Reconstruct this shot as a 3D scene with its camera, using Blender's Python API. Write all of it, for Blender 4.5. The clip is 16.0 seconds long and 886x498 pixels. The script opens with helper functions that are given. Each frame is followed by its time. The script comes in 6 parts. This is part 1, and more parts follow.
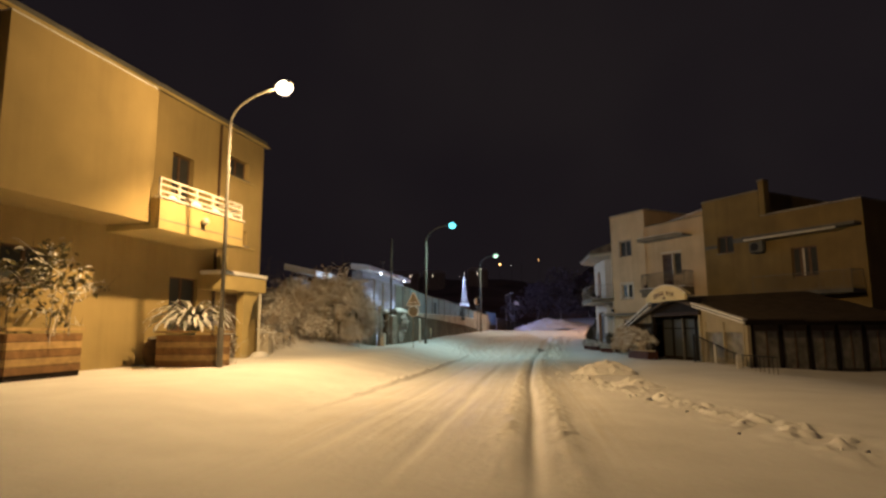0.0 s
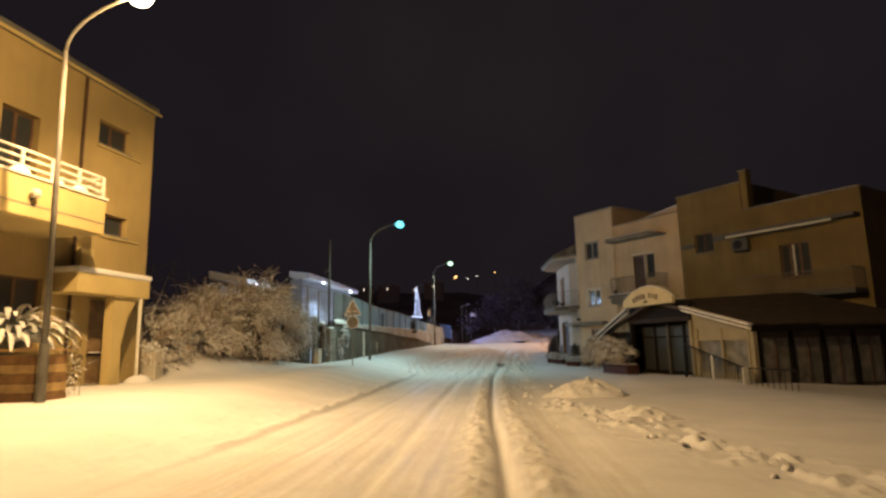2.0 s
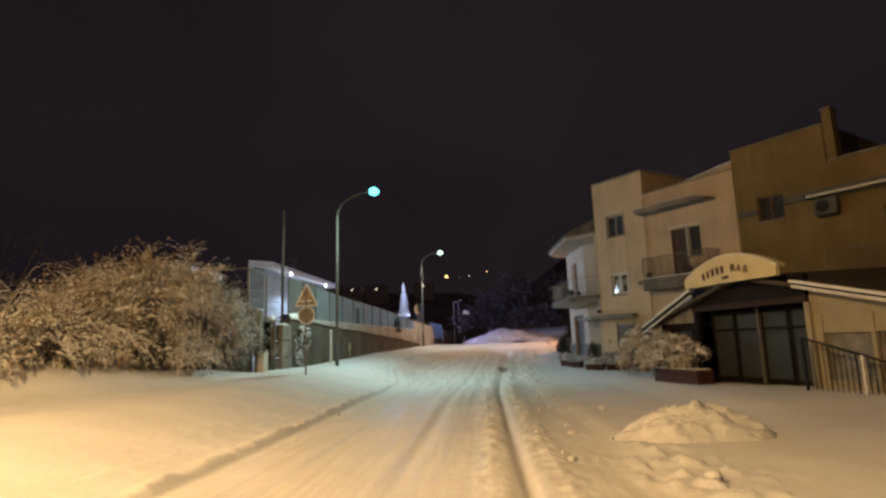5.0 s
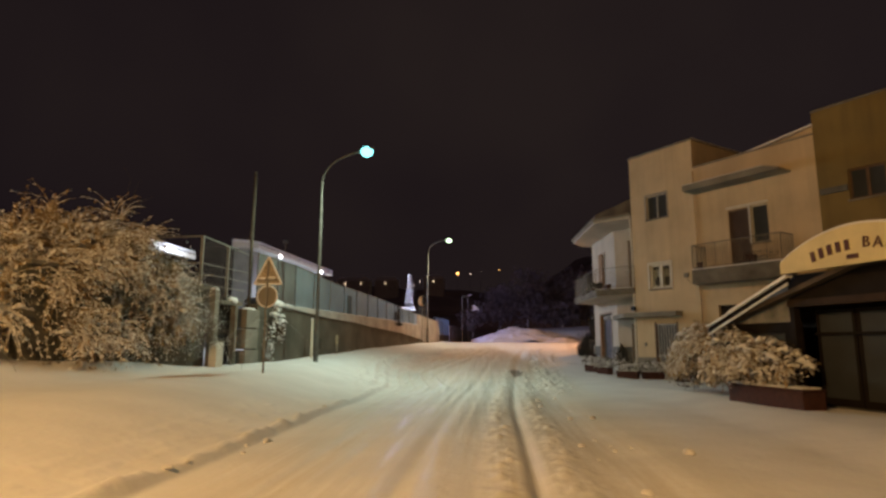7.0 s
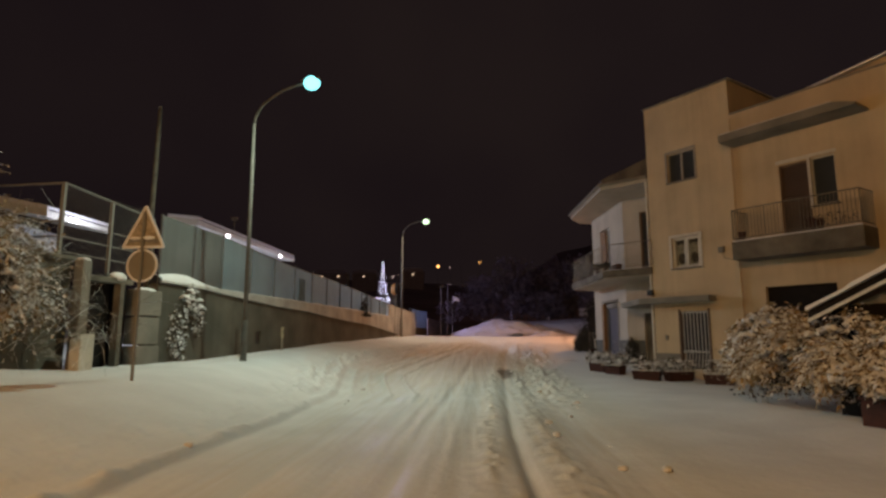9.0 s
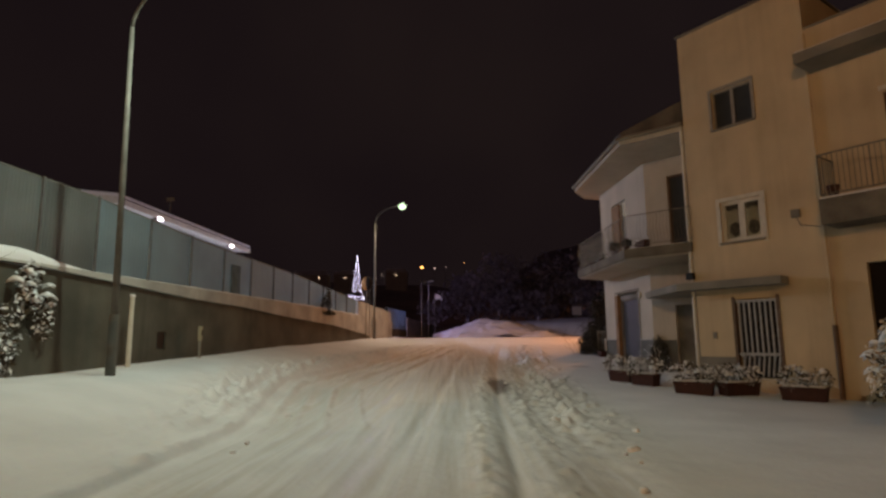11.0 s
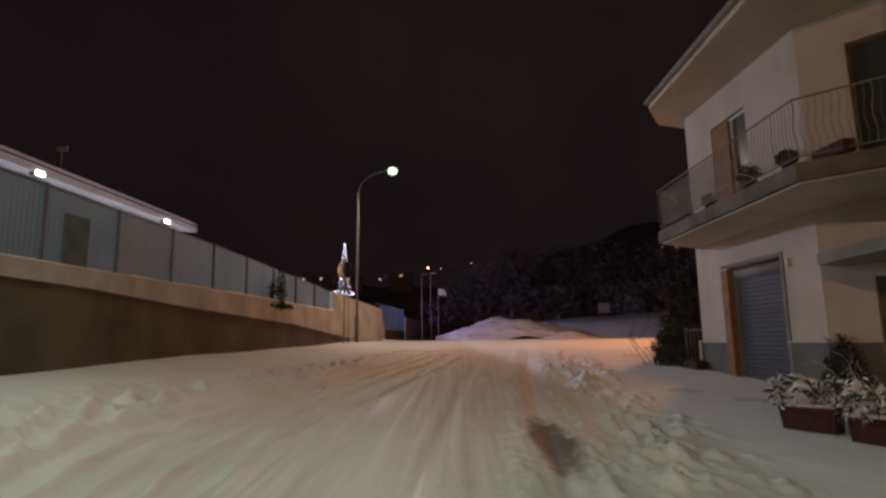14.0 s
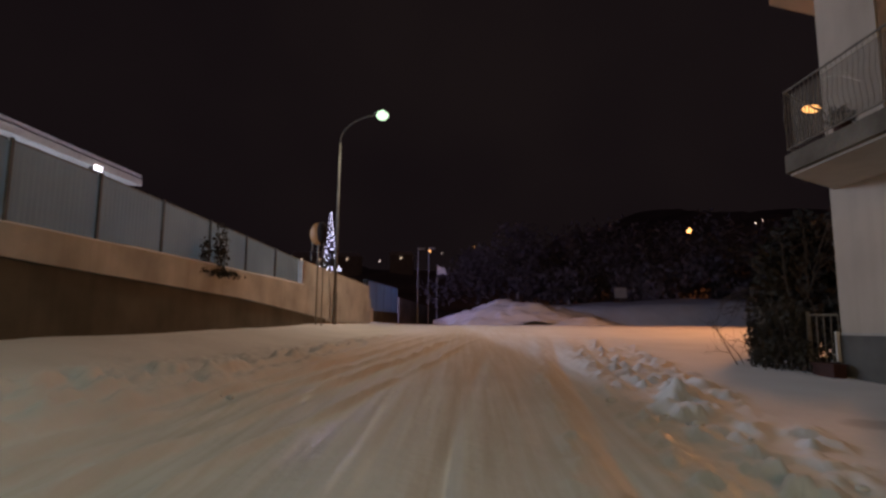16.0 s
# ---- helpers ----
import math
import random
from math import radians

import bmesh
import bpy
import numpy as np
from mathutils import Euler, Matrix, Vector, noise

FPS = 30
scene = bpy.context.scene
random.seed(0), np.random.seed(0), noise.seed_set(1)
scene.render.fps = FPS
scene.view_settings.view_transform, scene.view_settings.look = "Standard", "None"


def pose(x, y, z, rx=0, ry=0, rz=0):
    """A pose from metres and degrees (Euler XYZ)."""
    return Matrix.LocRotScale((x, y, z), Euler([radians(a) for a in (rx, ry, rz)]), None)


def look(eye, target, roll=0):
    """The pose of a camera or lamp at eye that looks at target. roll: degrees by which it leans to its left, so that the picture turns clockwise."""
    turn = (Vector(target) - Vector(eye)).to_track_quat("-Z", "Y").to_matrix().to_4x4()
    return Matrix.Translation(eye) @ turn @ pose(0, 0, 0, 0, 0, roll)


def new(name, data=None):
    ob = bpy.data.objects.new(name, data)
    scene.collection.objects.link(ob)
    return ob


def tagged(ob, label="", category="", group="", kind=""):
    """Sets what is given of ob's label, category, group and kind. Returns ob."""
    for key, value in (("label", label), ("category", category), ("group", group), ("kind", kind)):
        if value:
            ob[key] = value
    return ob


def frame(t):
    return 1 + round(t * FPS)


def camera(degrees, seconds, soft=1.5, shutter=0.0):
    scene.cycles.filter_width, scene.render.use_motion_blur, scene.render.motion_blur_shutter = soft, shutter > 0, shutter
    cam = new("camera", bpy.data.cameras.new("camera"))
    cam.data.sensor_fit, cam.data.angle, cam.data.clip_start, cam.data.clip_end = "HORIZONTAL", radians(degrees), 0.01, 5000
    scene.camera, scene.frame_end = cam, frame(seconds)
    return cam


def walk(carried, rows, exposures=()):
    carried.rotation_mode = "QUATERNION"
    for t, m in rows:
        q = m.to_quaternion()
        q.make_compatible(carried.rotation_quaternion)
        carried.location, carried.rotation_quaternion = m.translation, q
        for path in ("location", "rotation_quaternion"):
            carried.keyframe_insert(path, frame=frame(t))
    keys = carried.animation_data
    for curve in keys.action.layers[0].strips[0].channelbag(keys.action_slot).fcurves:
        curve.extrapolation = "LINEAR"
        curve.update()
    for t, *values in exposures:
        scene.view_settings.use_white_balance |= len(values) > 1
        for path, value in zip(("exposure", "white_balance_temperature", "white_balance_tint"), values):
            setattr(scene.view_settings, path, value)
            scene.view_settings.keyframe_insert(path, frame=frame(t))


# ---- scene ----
cam = camera(74.9, 16.0, soft=2.7)
METRES, EYE, TILT, LEAN, TURN = 44.0, 1.5, 0.0, 0.0, 8.9
ROWS = [
    (0.0, 0.0, 0.0, 0.0, 0.05, 7.91, 0.36),
    (0.5, 0.0046, 0.0284, -0.001, -1.97, 9.46, 1.4),
    (1.0, 0.0068, 0.0561, -0.0008, -2.32, 8.91, 2.09),
    (1.5, 0.0098, 0.0842, -0.0009, -3.21, 9.63, 1.59),
    (2.0, 0.0135, 0.114, -0.0018, -4.22, 9.26, 1.27),
    (2.5, 0.0166, 0.1422, -0.0023, -5.16, 8.73, 0.79),
    (3.0, 0.0202, 0.1717, -0.0028, -5.65, 8.6, 0.84),
    (3.5, 0.0231, 0.2028, -0.0024, -7.95, 9.7, -0.03),
    (4.0, 0.0258, 0.233, -0.0028, -7.56, 10.13, 1.05),
    (4.5, 0.029, 0.2624, -0.0039, -7.5, 9.1, -0.18),
    (5.0, 0.0311, 0.2953, -0.0037, -5.04, 9.37, 1.93),
    (7.5, 0.0525, 0.441, -0.0054, -4.41, 9.0, -0.69),
    (8.0, 0.0557, 0.4736, -0.0056, -5.76, 8.41, -0.32),
    (8.5, 0.0605, 0.5056, -0.0061, -5.97, 8.28, 0.12),
    (9.0, 0.0654, 0.5372, -0.0064, -6.03, 8.62, 0.0),
    (11.5, 0.0933, 0.6992, -0.0078, -8.15, 8.93, 0.67),
    (12.0, 0.0986, 0.7338, -0.0077, -8.66, 9.08, 0.71),
    (12.5, 0.1035, 0.7661, -0.0076, -7.8, 9.16, 1.19),
    (13.0, 0.1082, 0.7995, -0.0078, -7.71, 8.67, 0.85),
    (13.5, 0.1137, 0.8322, -0.008, -7.44, 8.52, 1.18),
    (14.0, 0.1192, 0.8654, -0.0072, -6.7, 9.11, 0.85),
    (14.5, 0.1234, 0.8941, -0.0077, -7.05, 9.04, 0.89),
    (15.0, 0.128, 0.927, -0.0083, -7.05, 8.45, 0.75),
    (15.5, 0.133, 0.9585, -0.0077, -7.23, 7.95, 0.58),
    (16.0, 0.1368, 0.9899, -0.0077, -6.69, 7.62, -0.39),
]
walk(cam, [(t, pose(0, 0, EYE, TILT, LEAN, TURN) @ pose(METRES * x, METRES * y, METRES * z, 90 + pitch, roll, yaw)) for t, x, y, z, yaw, pitch, roll in ROWS],
     [(0.0, 0.36, 6500, 17), (1.5, 0.54, 6450, 17), (5.0, 0.66, 6600, 18), (7.5, 0.57, 8000, 25), (9.0, 0.22, 8000, 30), (11.5, 0.0, 8100, 36), (12.5, 0.0, 8100, 37), (14.5, -0.12, 7700, 35), (16.0, -0.30, 7400, 32)])


# ---- light: night, street lamps, floodlights ----
world = bpy.data.worlds.new("night")
world.use_nodes = True
scene.world = world
wn = world.node_tree.nodes
wn["Background"].inputs[0].default_value = (0.9, 0.66, 0.66, 1)
wn["Background"].inputs[1].default_value = 0.0102
cloud, tone, where = wn.new("ShaderNodeTexNoise"), wn.new("ShaderNodeValToRGB"), wn.new("ShaderNodeTexCoord")
cloud.inputs["Scale"].default_value, cloud.inputs["Detail"].default_value = 1.6, 3
tone.color_ramp.elements[0].color, tone.color_ramp.elements[1].color = (0.46, 0.34, 0.52, 1), (0.95, 0.76, 0.80, 1)
tone.color_ramp.elements[0].position, tone.color_ramp.elements[1].position = 0.3, 0.7
world.node_tree.links.new(where.outputs["Generated"], cloud.inputs["Vector"])
world.node_tree.links.new(cloud.outputs["Fac"], tone.inputs["Fac"])
world.node_tree.links.new(tone.outputs["Color"], wn["Background"].inputs[0])


def lamp(name, place, watts, colour, size=0.12):
    data = bpy.data.lights.new(name, "POINT")
    data.energy, data.color, data.shadow_soft_size = watts, colour, size
    ob = new(name, data)
    ob.location = place
    return ob


def spot(name, place, target, watts, colour, angle, size=0.1, blend=0.6):
    data = bpy.data.lights.new(name, "SPOT")
    data.energy, data.color, data.shadow_soft_size = watts, colour, size
    data.spot_size, data.spot_blend = radians(angle), blend
    ob = new(name, data)
    ob.matrix_world = look(place, target)
    return ob


WARM, CYAN, GREEN, BLUE, ORANGE = (1.0, 0.655, 0.265), (0.62, 1.0, 0.87), (0.95, 1.0, 0.78), (0.54, 0.76, 1.0), (1.0, 0.45, 0.16)
lamp("sodium_light", (-7.05, 15.57, 8.45), 1050, WARM, 0.15)
spot("sodium_beam", (-7.05, 15.57, 8.43), (-4.0, 19.5, 0.0), 3200, WARM, 174, 0.15, 0.3)
spot("mercury_light", (-5.4, 40.1, 8.6), (-6.4, 40.1, 0.0), 1500, CYAN, 164, 0.15, 0.8)
spot("metal_halide_light", (-4.15, 67.2, 9.75), (-3.6, 65.0, 0.0), 1080, GREEN, 160, 0.15, 0.5)
spot("orange_light", (11.9, 65.3, 9.0), (9.4, 64.4, 0.0), 3300, ORANGE, 152, 0.7, 0.3)
spot("flood_light", (-15.3, 57.4, 7.05), (-9, 56.6, 0.0), 2500, BLUE, 160)
spot("flood_light", (-14.5, 64.6, 6.75), (-8, 63.8, 0.0), 2500, BLUE, 160)
lamp("flood_light", (-16.7, 46.9, 5.5), 210, BLUE, 0.1)
lamp("hill_light", (45.0, 161.5, 21.0), 2500, ORANGE, 0.4)
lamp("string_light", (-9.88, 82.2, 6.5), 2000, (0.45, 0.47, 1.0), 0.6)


# ---- materials ----
def mat(name, colour, rough=0.8, metal=0.0, var=0.15, scale=3.0, bump=0.15, fine=40.0, emit=0.0, spec=0.4, second=None, snow=0.0, island=0.0):
    """A surface with variation at two scales; snow: share of snow that lies on what faces up."""
    m = bpy.data.materials.new(name)
    m.use_nodes = True
    nt = m.node_tree
    n, link = nt.nodes, nt.links.new
    b = n["Principled BSDF"]
    b.inputs["Roughness"].default_value, b.inputs["Metallic"].default_value = rough, metal
    b.inputs["Specular IOR Level"].default_value = spec
    co = n.new("ShaderNodeTexCoord")
    big, small = n.new("ShaderNodeTexNoise"), n.new("ShaderNodeTexNoise")
    big.inputs["Scale"].default_value, big.inputs["Detail"].default_value = scale, 5
    small.inputs["Scale"].default_value, small.inputs["Detail"].default_value = fine, 4
    link(co.outputs["Object"], big.inputs["Vector"])
    link(co.outputs["Object"], small.inputs["Vector"])
    ramp = n.new("ShaderNodeValToRGB")
    c2 = second or tuple(c * (1 - var * 2) for c in colour)
    ramp.color_ramp.elements[0].position, ramp.color_ramp.elements[1].position = 0.3, 0.68
    ramp.color_ramp.elements[0].color, ramp.color_ramp.elements[1].color = (*c2, 1), (*colour, 1)
    link(big.outputs["Fac"], ramp.inputs["Fac"])
    mix = n.new("ShaderNodeMix")
    mix.data_type, mix.blend_type = "RGBA", "MULTIPLY"
    mix.inputs["Factor"].default_value = var
    link(ramp.outputs["Color"], mix.inputs["A"])
    link(small.outputs["Color"], mix.inputs["B"])
    col = mix.outputs["Result"]
    if island:
        info, hsv, rng = n.new("ShaderNodeObjectInfo"), n.new("ShaderNodeHueSaturation"), n.new("ShaderNodeMapRange")
        rng.inputs["To Min"].default_value, rng.inputs["To Max"].default_value = 1 - island, 1 + island
        link(info.outputs["Random"], rng.inputs["Value"])
        link(rng.outputs["Result"], hsv.inputs["Value"])
        link(col, hsv.inputs["Color"])
        col = hsv.outputs["Color"]
    if snow:
        geo, sep, rng, mx = n.new("ShaderNodeNewGeometry"), n.new("ShaderNodeSeparateXYZ"), n.new("ShaderNodeMapRange"), n.new("ShaderNodeMix")
        add = n.new("ShaderNodeMath")
        add.operation = "ADD"
        link(geo.outputs["Normal"], sep.inputs["Vector"])
        link(sep.outputs["Z"], add.inputs[0])
        link(small.outputs["Fac"], add.inputs[1])
        rng.inputs["From Min"].default_value, rng.inputs["From Max"].default_value = 1.25 - snow, 1.4 - snow
        link(add.outputs["Value"], rng.inputs["Value"])
        mx.data_type = "RGBA"
        mx.inputs["B"].default_value = (0.78, 0.78, 0.8, 1)
        link(rng.outputs["Result"], mx.inputs["Factor"])
        link(col, mx.inputs["A"])
        col = mx.outputs["Result"]
    link(col, b.inputs["Base Color"])
    if bump:
        bp = n.new("ShaderNodeBump")
        bp.inputs["Strength"].default_value, bp.inputs["Distance"].default_value = bump, 0.02
        link(small.outputs["Fac"], bp.inputs["Height"])
        link(bp.outputs["Normal"], b.inputs["Normal"])
    if emit:
        b.inputs["Emission Color"].default_value, b.inputs["Emission Strength"].default_value = (*colour, 1), emit
    return m


def glow(name, colour, power):
    m = bpy.data.materials.new(name)
    m.use_nodes = True
    n = m.node_tree.nodes
    e = n.new("ShaderNodeEmission")
    e.inputs[0].default_value, e.inputs[1].default_value = (*colour, 1), power
    m.node_tree.links.new(e.outputs[0], n["Material Output"].inputs[0])
    return m


def sheeting(name, colour):
    """Milky plastic sheet: part of the light goes through it."""
    m = mat(name, colour, 0.5, 0, 0.22, 0.7, 0.15, 14, island=0.12)
    n, link = m.node_tree.nodes, m.node_tree.links.new
    t, mx = n.new("ShaderNodeBsdfTranslucent"), n.new("ShaderNodeMixShader")
    t.inputs["Color"].default_value = (*colour, 1)
    mx.inputs[0].default_value = 0.45
    link(n["Principled BSDF"].outputs[0], mx.inputs[1])
    link(t.outputs[0], mx.inputs[2])
    link(mx.outputs[0], n["Material Output"].inputs[0])
    return m


def glass(name, colour=(0.05, 0.055, 0.06), rough=0.3):
    return mat(name, colour, rough, 0.0, 0.1, 2.0, 0.0, 10, spec=0.3)


SNOW = mat("snow", (0.80, 0.80, 0.82), 0.75, 0, 0.06, 1.2, 0.5, 9.0, spec=0.25)
SNOW_ROUGH = mat("trodden_snow", (0.80, 0.80, 0.82), 0.6, 0, 0.10, 2.5, 0.9, 14.0, spec=0.35)


def ground_snow():
    """Fresh snow, and the packed, streaked and slightly soiled snow of the lane."""
    m = mat("street_snow", (0.80, 0.80, 0.82), 0.75, 0, 0.06, 0.8, 0.55, 9.0, spec=0.25)
    nt = m.node_tree
    n, link = nt.nodes, nt.links.new
    b = n["Principled BSDF"]
    col = b.inputs["Base Color"].links[0].from_socket
    at, co, mp, streak, dirt, rng, mul, mx = [n.new("ShaderNode" + k) for k in ("Attribute", "TexCoord", "Mapping", "TexNoise", "TexNoise", "MapRange", "Math", "Mix")]
    at.attribute_name = "packed"
    mp.inputs["Scale"].default_value = (9.0, 0.35, 1.0)
    link(co.outputs["Object"], mp.inputs["Vector"])
    link(mp.outputs["Vector"], streak.inputs["Vector"])
    streak.inputs["Scale"].default_value, streak.inputs["Detail"].default_value = 1.0, 6
    rng.inputs["From Min"].default_value, rng.inputs["From Max"].default_value = 0.38, 0.74
    link(streak.outputs["Fac"], rng.inputs["Value"])
    mul.operation = "MULTIPLY"
    link(at.outputs["Fac"], mul.inputs[0])
    link(rng.outputs["Result"], mul.inputs[1])
    mx.data_type = "RGBA"
    mx.inputs["B"].default_value = (0.60, 0.575, 0.54, 1)
    link(mul.outputs["Value"], mx.inputs["Factor"])
    link(col, mx.inputs["A"])
    ba, mb = n.new("ShaderNodeAttribute"), n.new("ShaderNodeMix")
    ba.attribute_name, mb.data_type = "bare", "RGBA"
    mb.inputs["B"].default_value = (0.07, 0.06, 0.055, 1)
    link(ba.outputs["Fac"], mb.inputs["Factor"])
    link(mx.outputs["Result"], mb.inputs["A"])
    link(mb.outputs["Result"], b.inputs["Base Color"])
    r2 = n.new("ShaderNodeMapRange")
    r2.inputs["To Min"].default_value, r2.inputs["To Max"].default_value = 0.75, 0.36
    link(mul.outputs["Value"], r2.inputs["Value"])
    link(r2.outputs["Result"], b.inputs["Roughness"])
    return m


GROUND = ground_snow()
JAMB = mat("orange_brown_timber", (0.30, 0.15, 0.06), 0.7, 0, 0.2, 4.0, 0.2, 40)
OCHRE = mat("ochre_render", (0.40, 0.30, 0.13), 0.9, 0, 0.10, 0.7, 0.25, 60)
OCHRE_PALE = mat("pale_ochre_render", (0.52, 0.41, 0.18), 0.9, 0, 0.10, 0.8, 0.25, 60)
YELLOW = mat("yellow_render", (0.25, 0.175, 0.065), 0.9, 0, 0.14, 0.6, 0.3, 50)
WHITE = mat("white_render", (0.66, 0.51, 0.34), 0.9, 0, 0.12, 0.7, 0.3, 50)
WING = mat("pale_wing_render", (0.56, 0.50, 0.42), 0.9, 0, 0.12, 0.7, 0.3, 50)
CREAM = mat("cream_panel", (0.38, 0.33, 0.23), 0.8, 0, 0.12, 1.2, 0.2, 40)
GREY = mat("grey_plinth", (0.16, 0.16, 0.15), 0.9, 0, 0.2, 1.5, 0.4, 40)
CONCRETE = mat("concrete", (0.28, 0.255, 0.215), 0.9, 0, 0.2, 1.2, 0.4, 35)
STAINED = mat("stained_concrete", (0.22, 0.195, 0.16), 0.9, 0, 0.35, 1.6, 0.4, 25, second=(0.10, 0.085, 0.065))
WALLDARK = mat("dark_wall_render", (0.135, 0.125, 0.10), 0.95, 0, 0.25, 0.8, 0.5, 30)
BAND = mat("pale_wall_render", (0.62, 0.58, 0.50), 0.9, 0, 0.14, 0.9, 0.3, 40)
LEDGE = mat("weathered_ledge_render", (0.54, 0.53, 0.50), 0.9, 0, 0.2, 0.9, 0.4, 30)
HALLWALL = mat("pale_hall_cladding", (0.34, 0.36, 0.38), 0.8, 0, 0.15, 1.0, 0.2, 30)
FENCEPOST = mat("dark_fence_post", (0.15, 0.155, 0.16), 0.7, 0.1, 0.2, 4.0, 0.1, 40)
FRAME_GREY = mat("grey_window_frame", (0.36, 0.33, 0.29), 0.6, 0, 0.15, 6.0, 0.1, 60)
LACE = mat("grey_lace", (0.30, 0.28, 0.25), 0.9, 0, 0.4, 14.0, 0.0, 60)
BROWN = mat("brown_wood", (0.10, 0.055, 0.03), 0.6, 0, 0.25, 4.0, 0.3, 50)
# DARK is timber, and also sheets that stand in for unlit rooms and openings
DARK = mat("dark_timber_and_unlit_depth", (0.018, 0.013, 0.011), 0.8, 0, 0.2, 3.0, 0.3, 40, spec=0.15)
TAN = mat("tan_door_wood", (0.27, 0.17, 0.08), 0.7, 0, 0.2, 4.0, 0.25, 50)
DARKROOF = mat("dark_roof_sheet", (0.11, 0.08, 0.055), 0.8, 0, 0.25, 2.0, 0.4, 25, snow=0.0)
ROOF_PATCHY = mat("tiled_roof_part_snow", (0.17, 0.14, 0.11), 0.85, 0, 0.25, 1.5, 0.5, 9, snow=0.32)
SLAT_L = mat("pale_planter_slat", (0.50, 0.33, 0.14), 0.7, 0, 0.2, 5.0, 0.3, 50, island=0.12)
SLAT_D = mat("dark_planter_slat", (0.26, 0.14, 0.055), 0.7, 0, 0.2, 5.0, 0.3, 50, island=0.12)
METAL = mat("galvanised_steel", (0.22, 0.21, 0.19), 0.65, 0.1, 0.12, 4.0, 0.1, 60)
POLE = mat("dull_lamp_pole", (0.15, 0.14, 0.125), 0.75, 0.0, 0.2, 3.0, 0.15, 40)
IRON = mat("black_iron", (0.02, 0.02, 0.02), 0.55, 0.3, 0.2, 5.0, 0.2, 60)
RAILWHITE = mat("white_painted_steel", (0.74, 0.72, 0.66), 0.5, 0, 0.1, 5.0, 0.1, 50)
GRILLE = mat("grey_painted_grille", (0.42, 0.42, 0.42), 0.6, 0, 0.15, 6.0, 0.15, 50)
RAILGREY = mat("worn_grey_railing", (0.24, 0.22, 0.18), 0.6, 0.2, 0.2, 6.0, 0.2, 50)
GLASS = glass("dark_window_glass")
def clear_glass(name):
    m = bpy.data.materials.new(name)
    m.use_nodes = True
    n, link = m.node_tree.nodes, m.node_tree.links.new
    t, g, mx, fr = n.new("ShaderNodeBsdfTransparent"), n.new("ShaderNodeBsdfGlossy"), n.new("ShaderNodeMixShader"), n.new("ShaderNodeFresnel")
    t.inputs[0].default_value, g.inputs["Roughness"].default_value = (0.88, 0.9, 0.9, 1), 0.06
    link(fr.outputs[0], mx.inputs[0])
    link(t.outputs[0], mx.inputs[1])
    link(g.outputs[0], mx.inputs[2])
    link(mx.outputs[0], n["Material Output"].inputs[0])
    return m


CLEAR = clear_glass("clear_window_glass")
FRAME_DARK = mat("dark_brown_beam", (0.045, 0.028, 0.018), 0.75, 0, 0.2, 5.0, 0.2, 50, spec=0.2)
FROST = mat("frosted_window_glass", (0.32, 0.31, 0.28), 0.4, 0, 0.3, 3.0, 0.0, 10)
FRAME = mat("white_window_frame", (0.66, 0.62, 0.54), 0.6, 0, 0.1, 6.0, 0.1, 60)
FRAME_BROWN = mat("brown_window_frame", (0.17, 0.10, 0.06), 0.6, 0, 0.2, 6.0, 0.2, 60)
SHUTTER = mat("grey_roller_shutter", (0.07, 0.075, 0.09), 0.6, 0.2, 0.15, 3.0, 0.15, 40)
TERRA = mat("terracotta", (0.075, 0.026, 0.02), 0.8, 0, 0.2, 8.0, 0.3, 50)
LEAF = mat("frosted_leaf", (0.11, 0.08, 0.045), 0.8, 0, 0.3, 8.0, 0.0, 30, snow=0.6)
SIDE_SHEET = mat("brown_side_sheet", (0.085, 0.07, 0.055), 0.6, 0, 0.2, 2.0, 0.1, 40)
LEAF_RIME = mat("rimed_far_foliage", (0.30, 0.26, 0.28), 0.9, 0, 0.3, 0.5, 0.0, 4)
LEAF_BLACK = mat("evergreen_foliage", (0.045, 0.045, 0.038), 0.9, 0, 0.3, 2.0, 0.0, 20)
LEAF_DARK = mat("dark_foliage", (0.085, 0.08, 0.065), 0.9, 0, 0.3, 2.0, 0.0, 20)
FROSTED = mat("rimed_twig_leaf", (0.50, 0.35, 0.18), 0.85, 0, 0.3, 1.5, 0.0, 30, snow=0.5)
EVERGREEN = mat("broad_evergreen_leaf", (0.17, 0.15, 0.06), 0.7, 0, 0.25, 4.0, 0.0, 30, snow=0.22)
TWIG_DARK = mat("bare_dark_twig", (0.10, 0.08, 0.06), 0.9, 0, 0.3, 8.0, 0.0, 30)
TWIG = mat("frosted_twig", (0.22, 0.18, 0.13), 0.9, 0, 0.3, 8.0, 0.0, 30, snow=0.75)
AGAVE = mat("snowy_agave_leaf", (0.50, 0.48, 0.36), 0.7, 0, 0.2, 6.0, 0.1, 30, snow=1.45)
SIGNRED = mat("snowed_sign_plate", (0.50, 0.42, 0.33), 0.6, 0, 0.3, 9.0, 0.3, 40)
SIGNCREAM = mat("cream_sign_board", (0.72, 0.62, 0.36), 0.7, 0, 0.1, 2.0, 0.1, 40)
LETTER = mat("dark_red_letter", (0.10, 0.035, 0.02), 0.6, 0, 0.1, 5.0, 0.0, 40)
PANEL = sheeting("ribbed_translucent_sheet", (0.32, 0.44, 0.48))
PANEL_GREEN = sheeting("ribbed_green_sheet", (0.33, 0.40, 0.41))
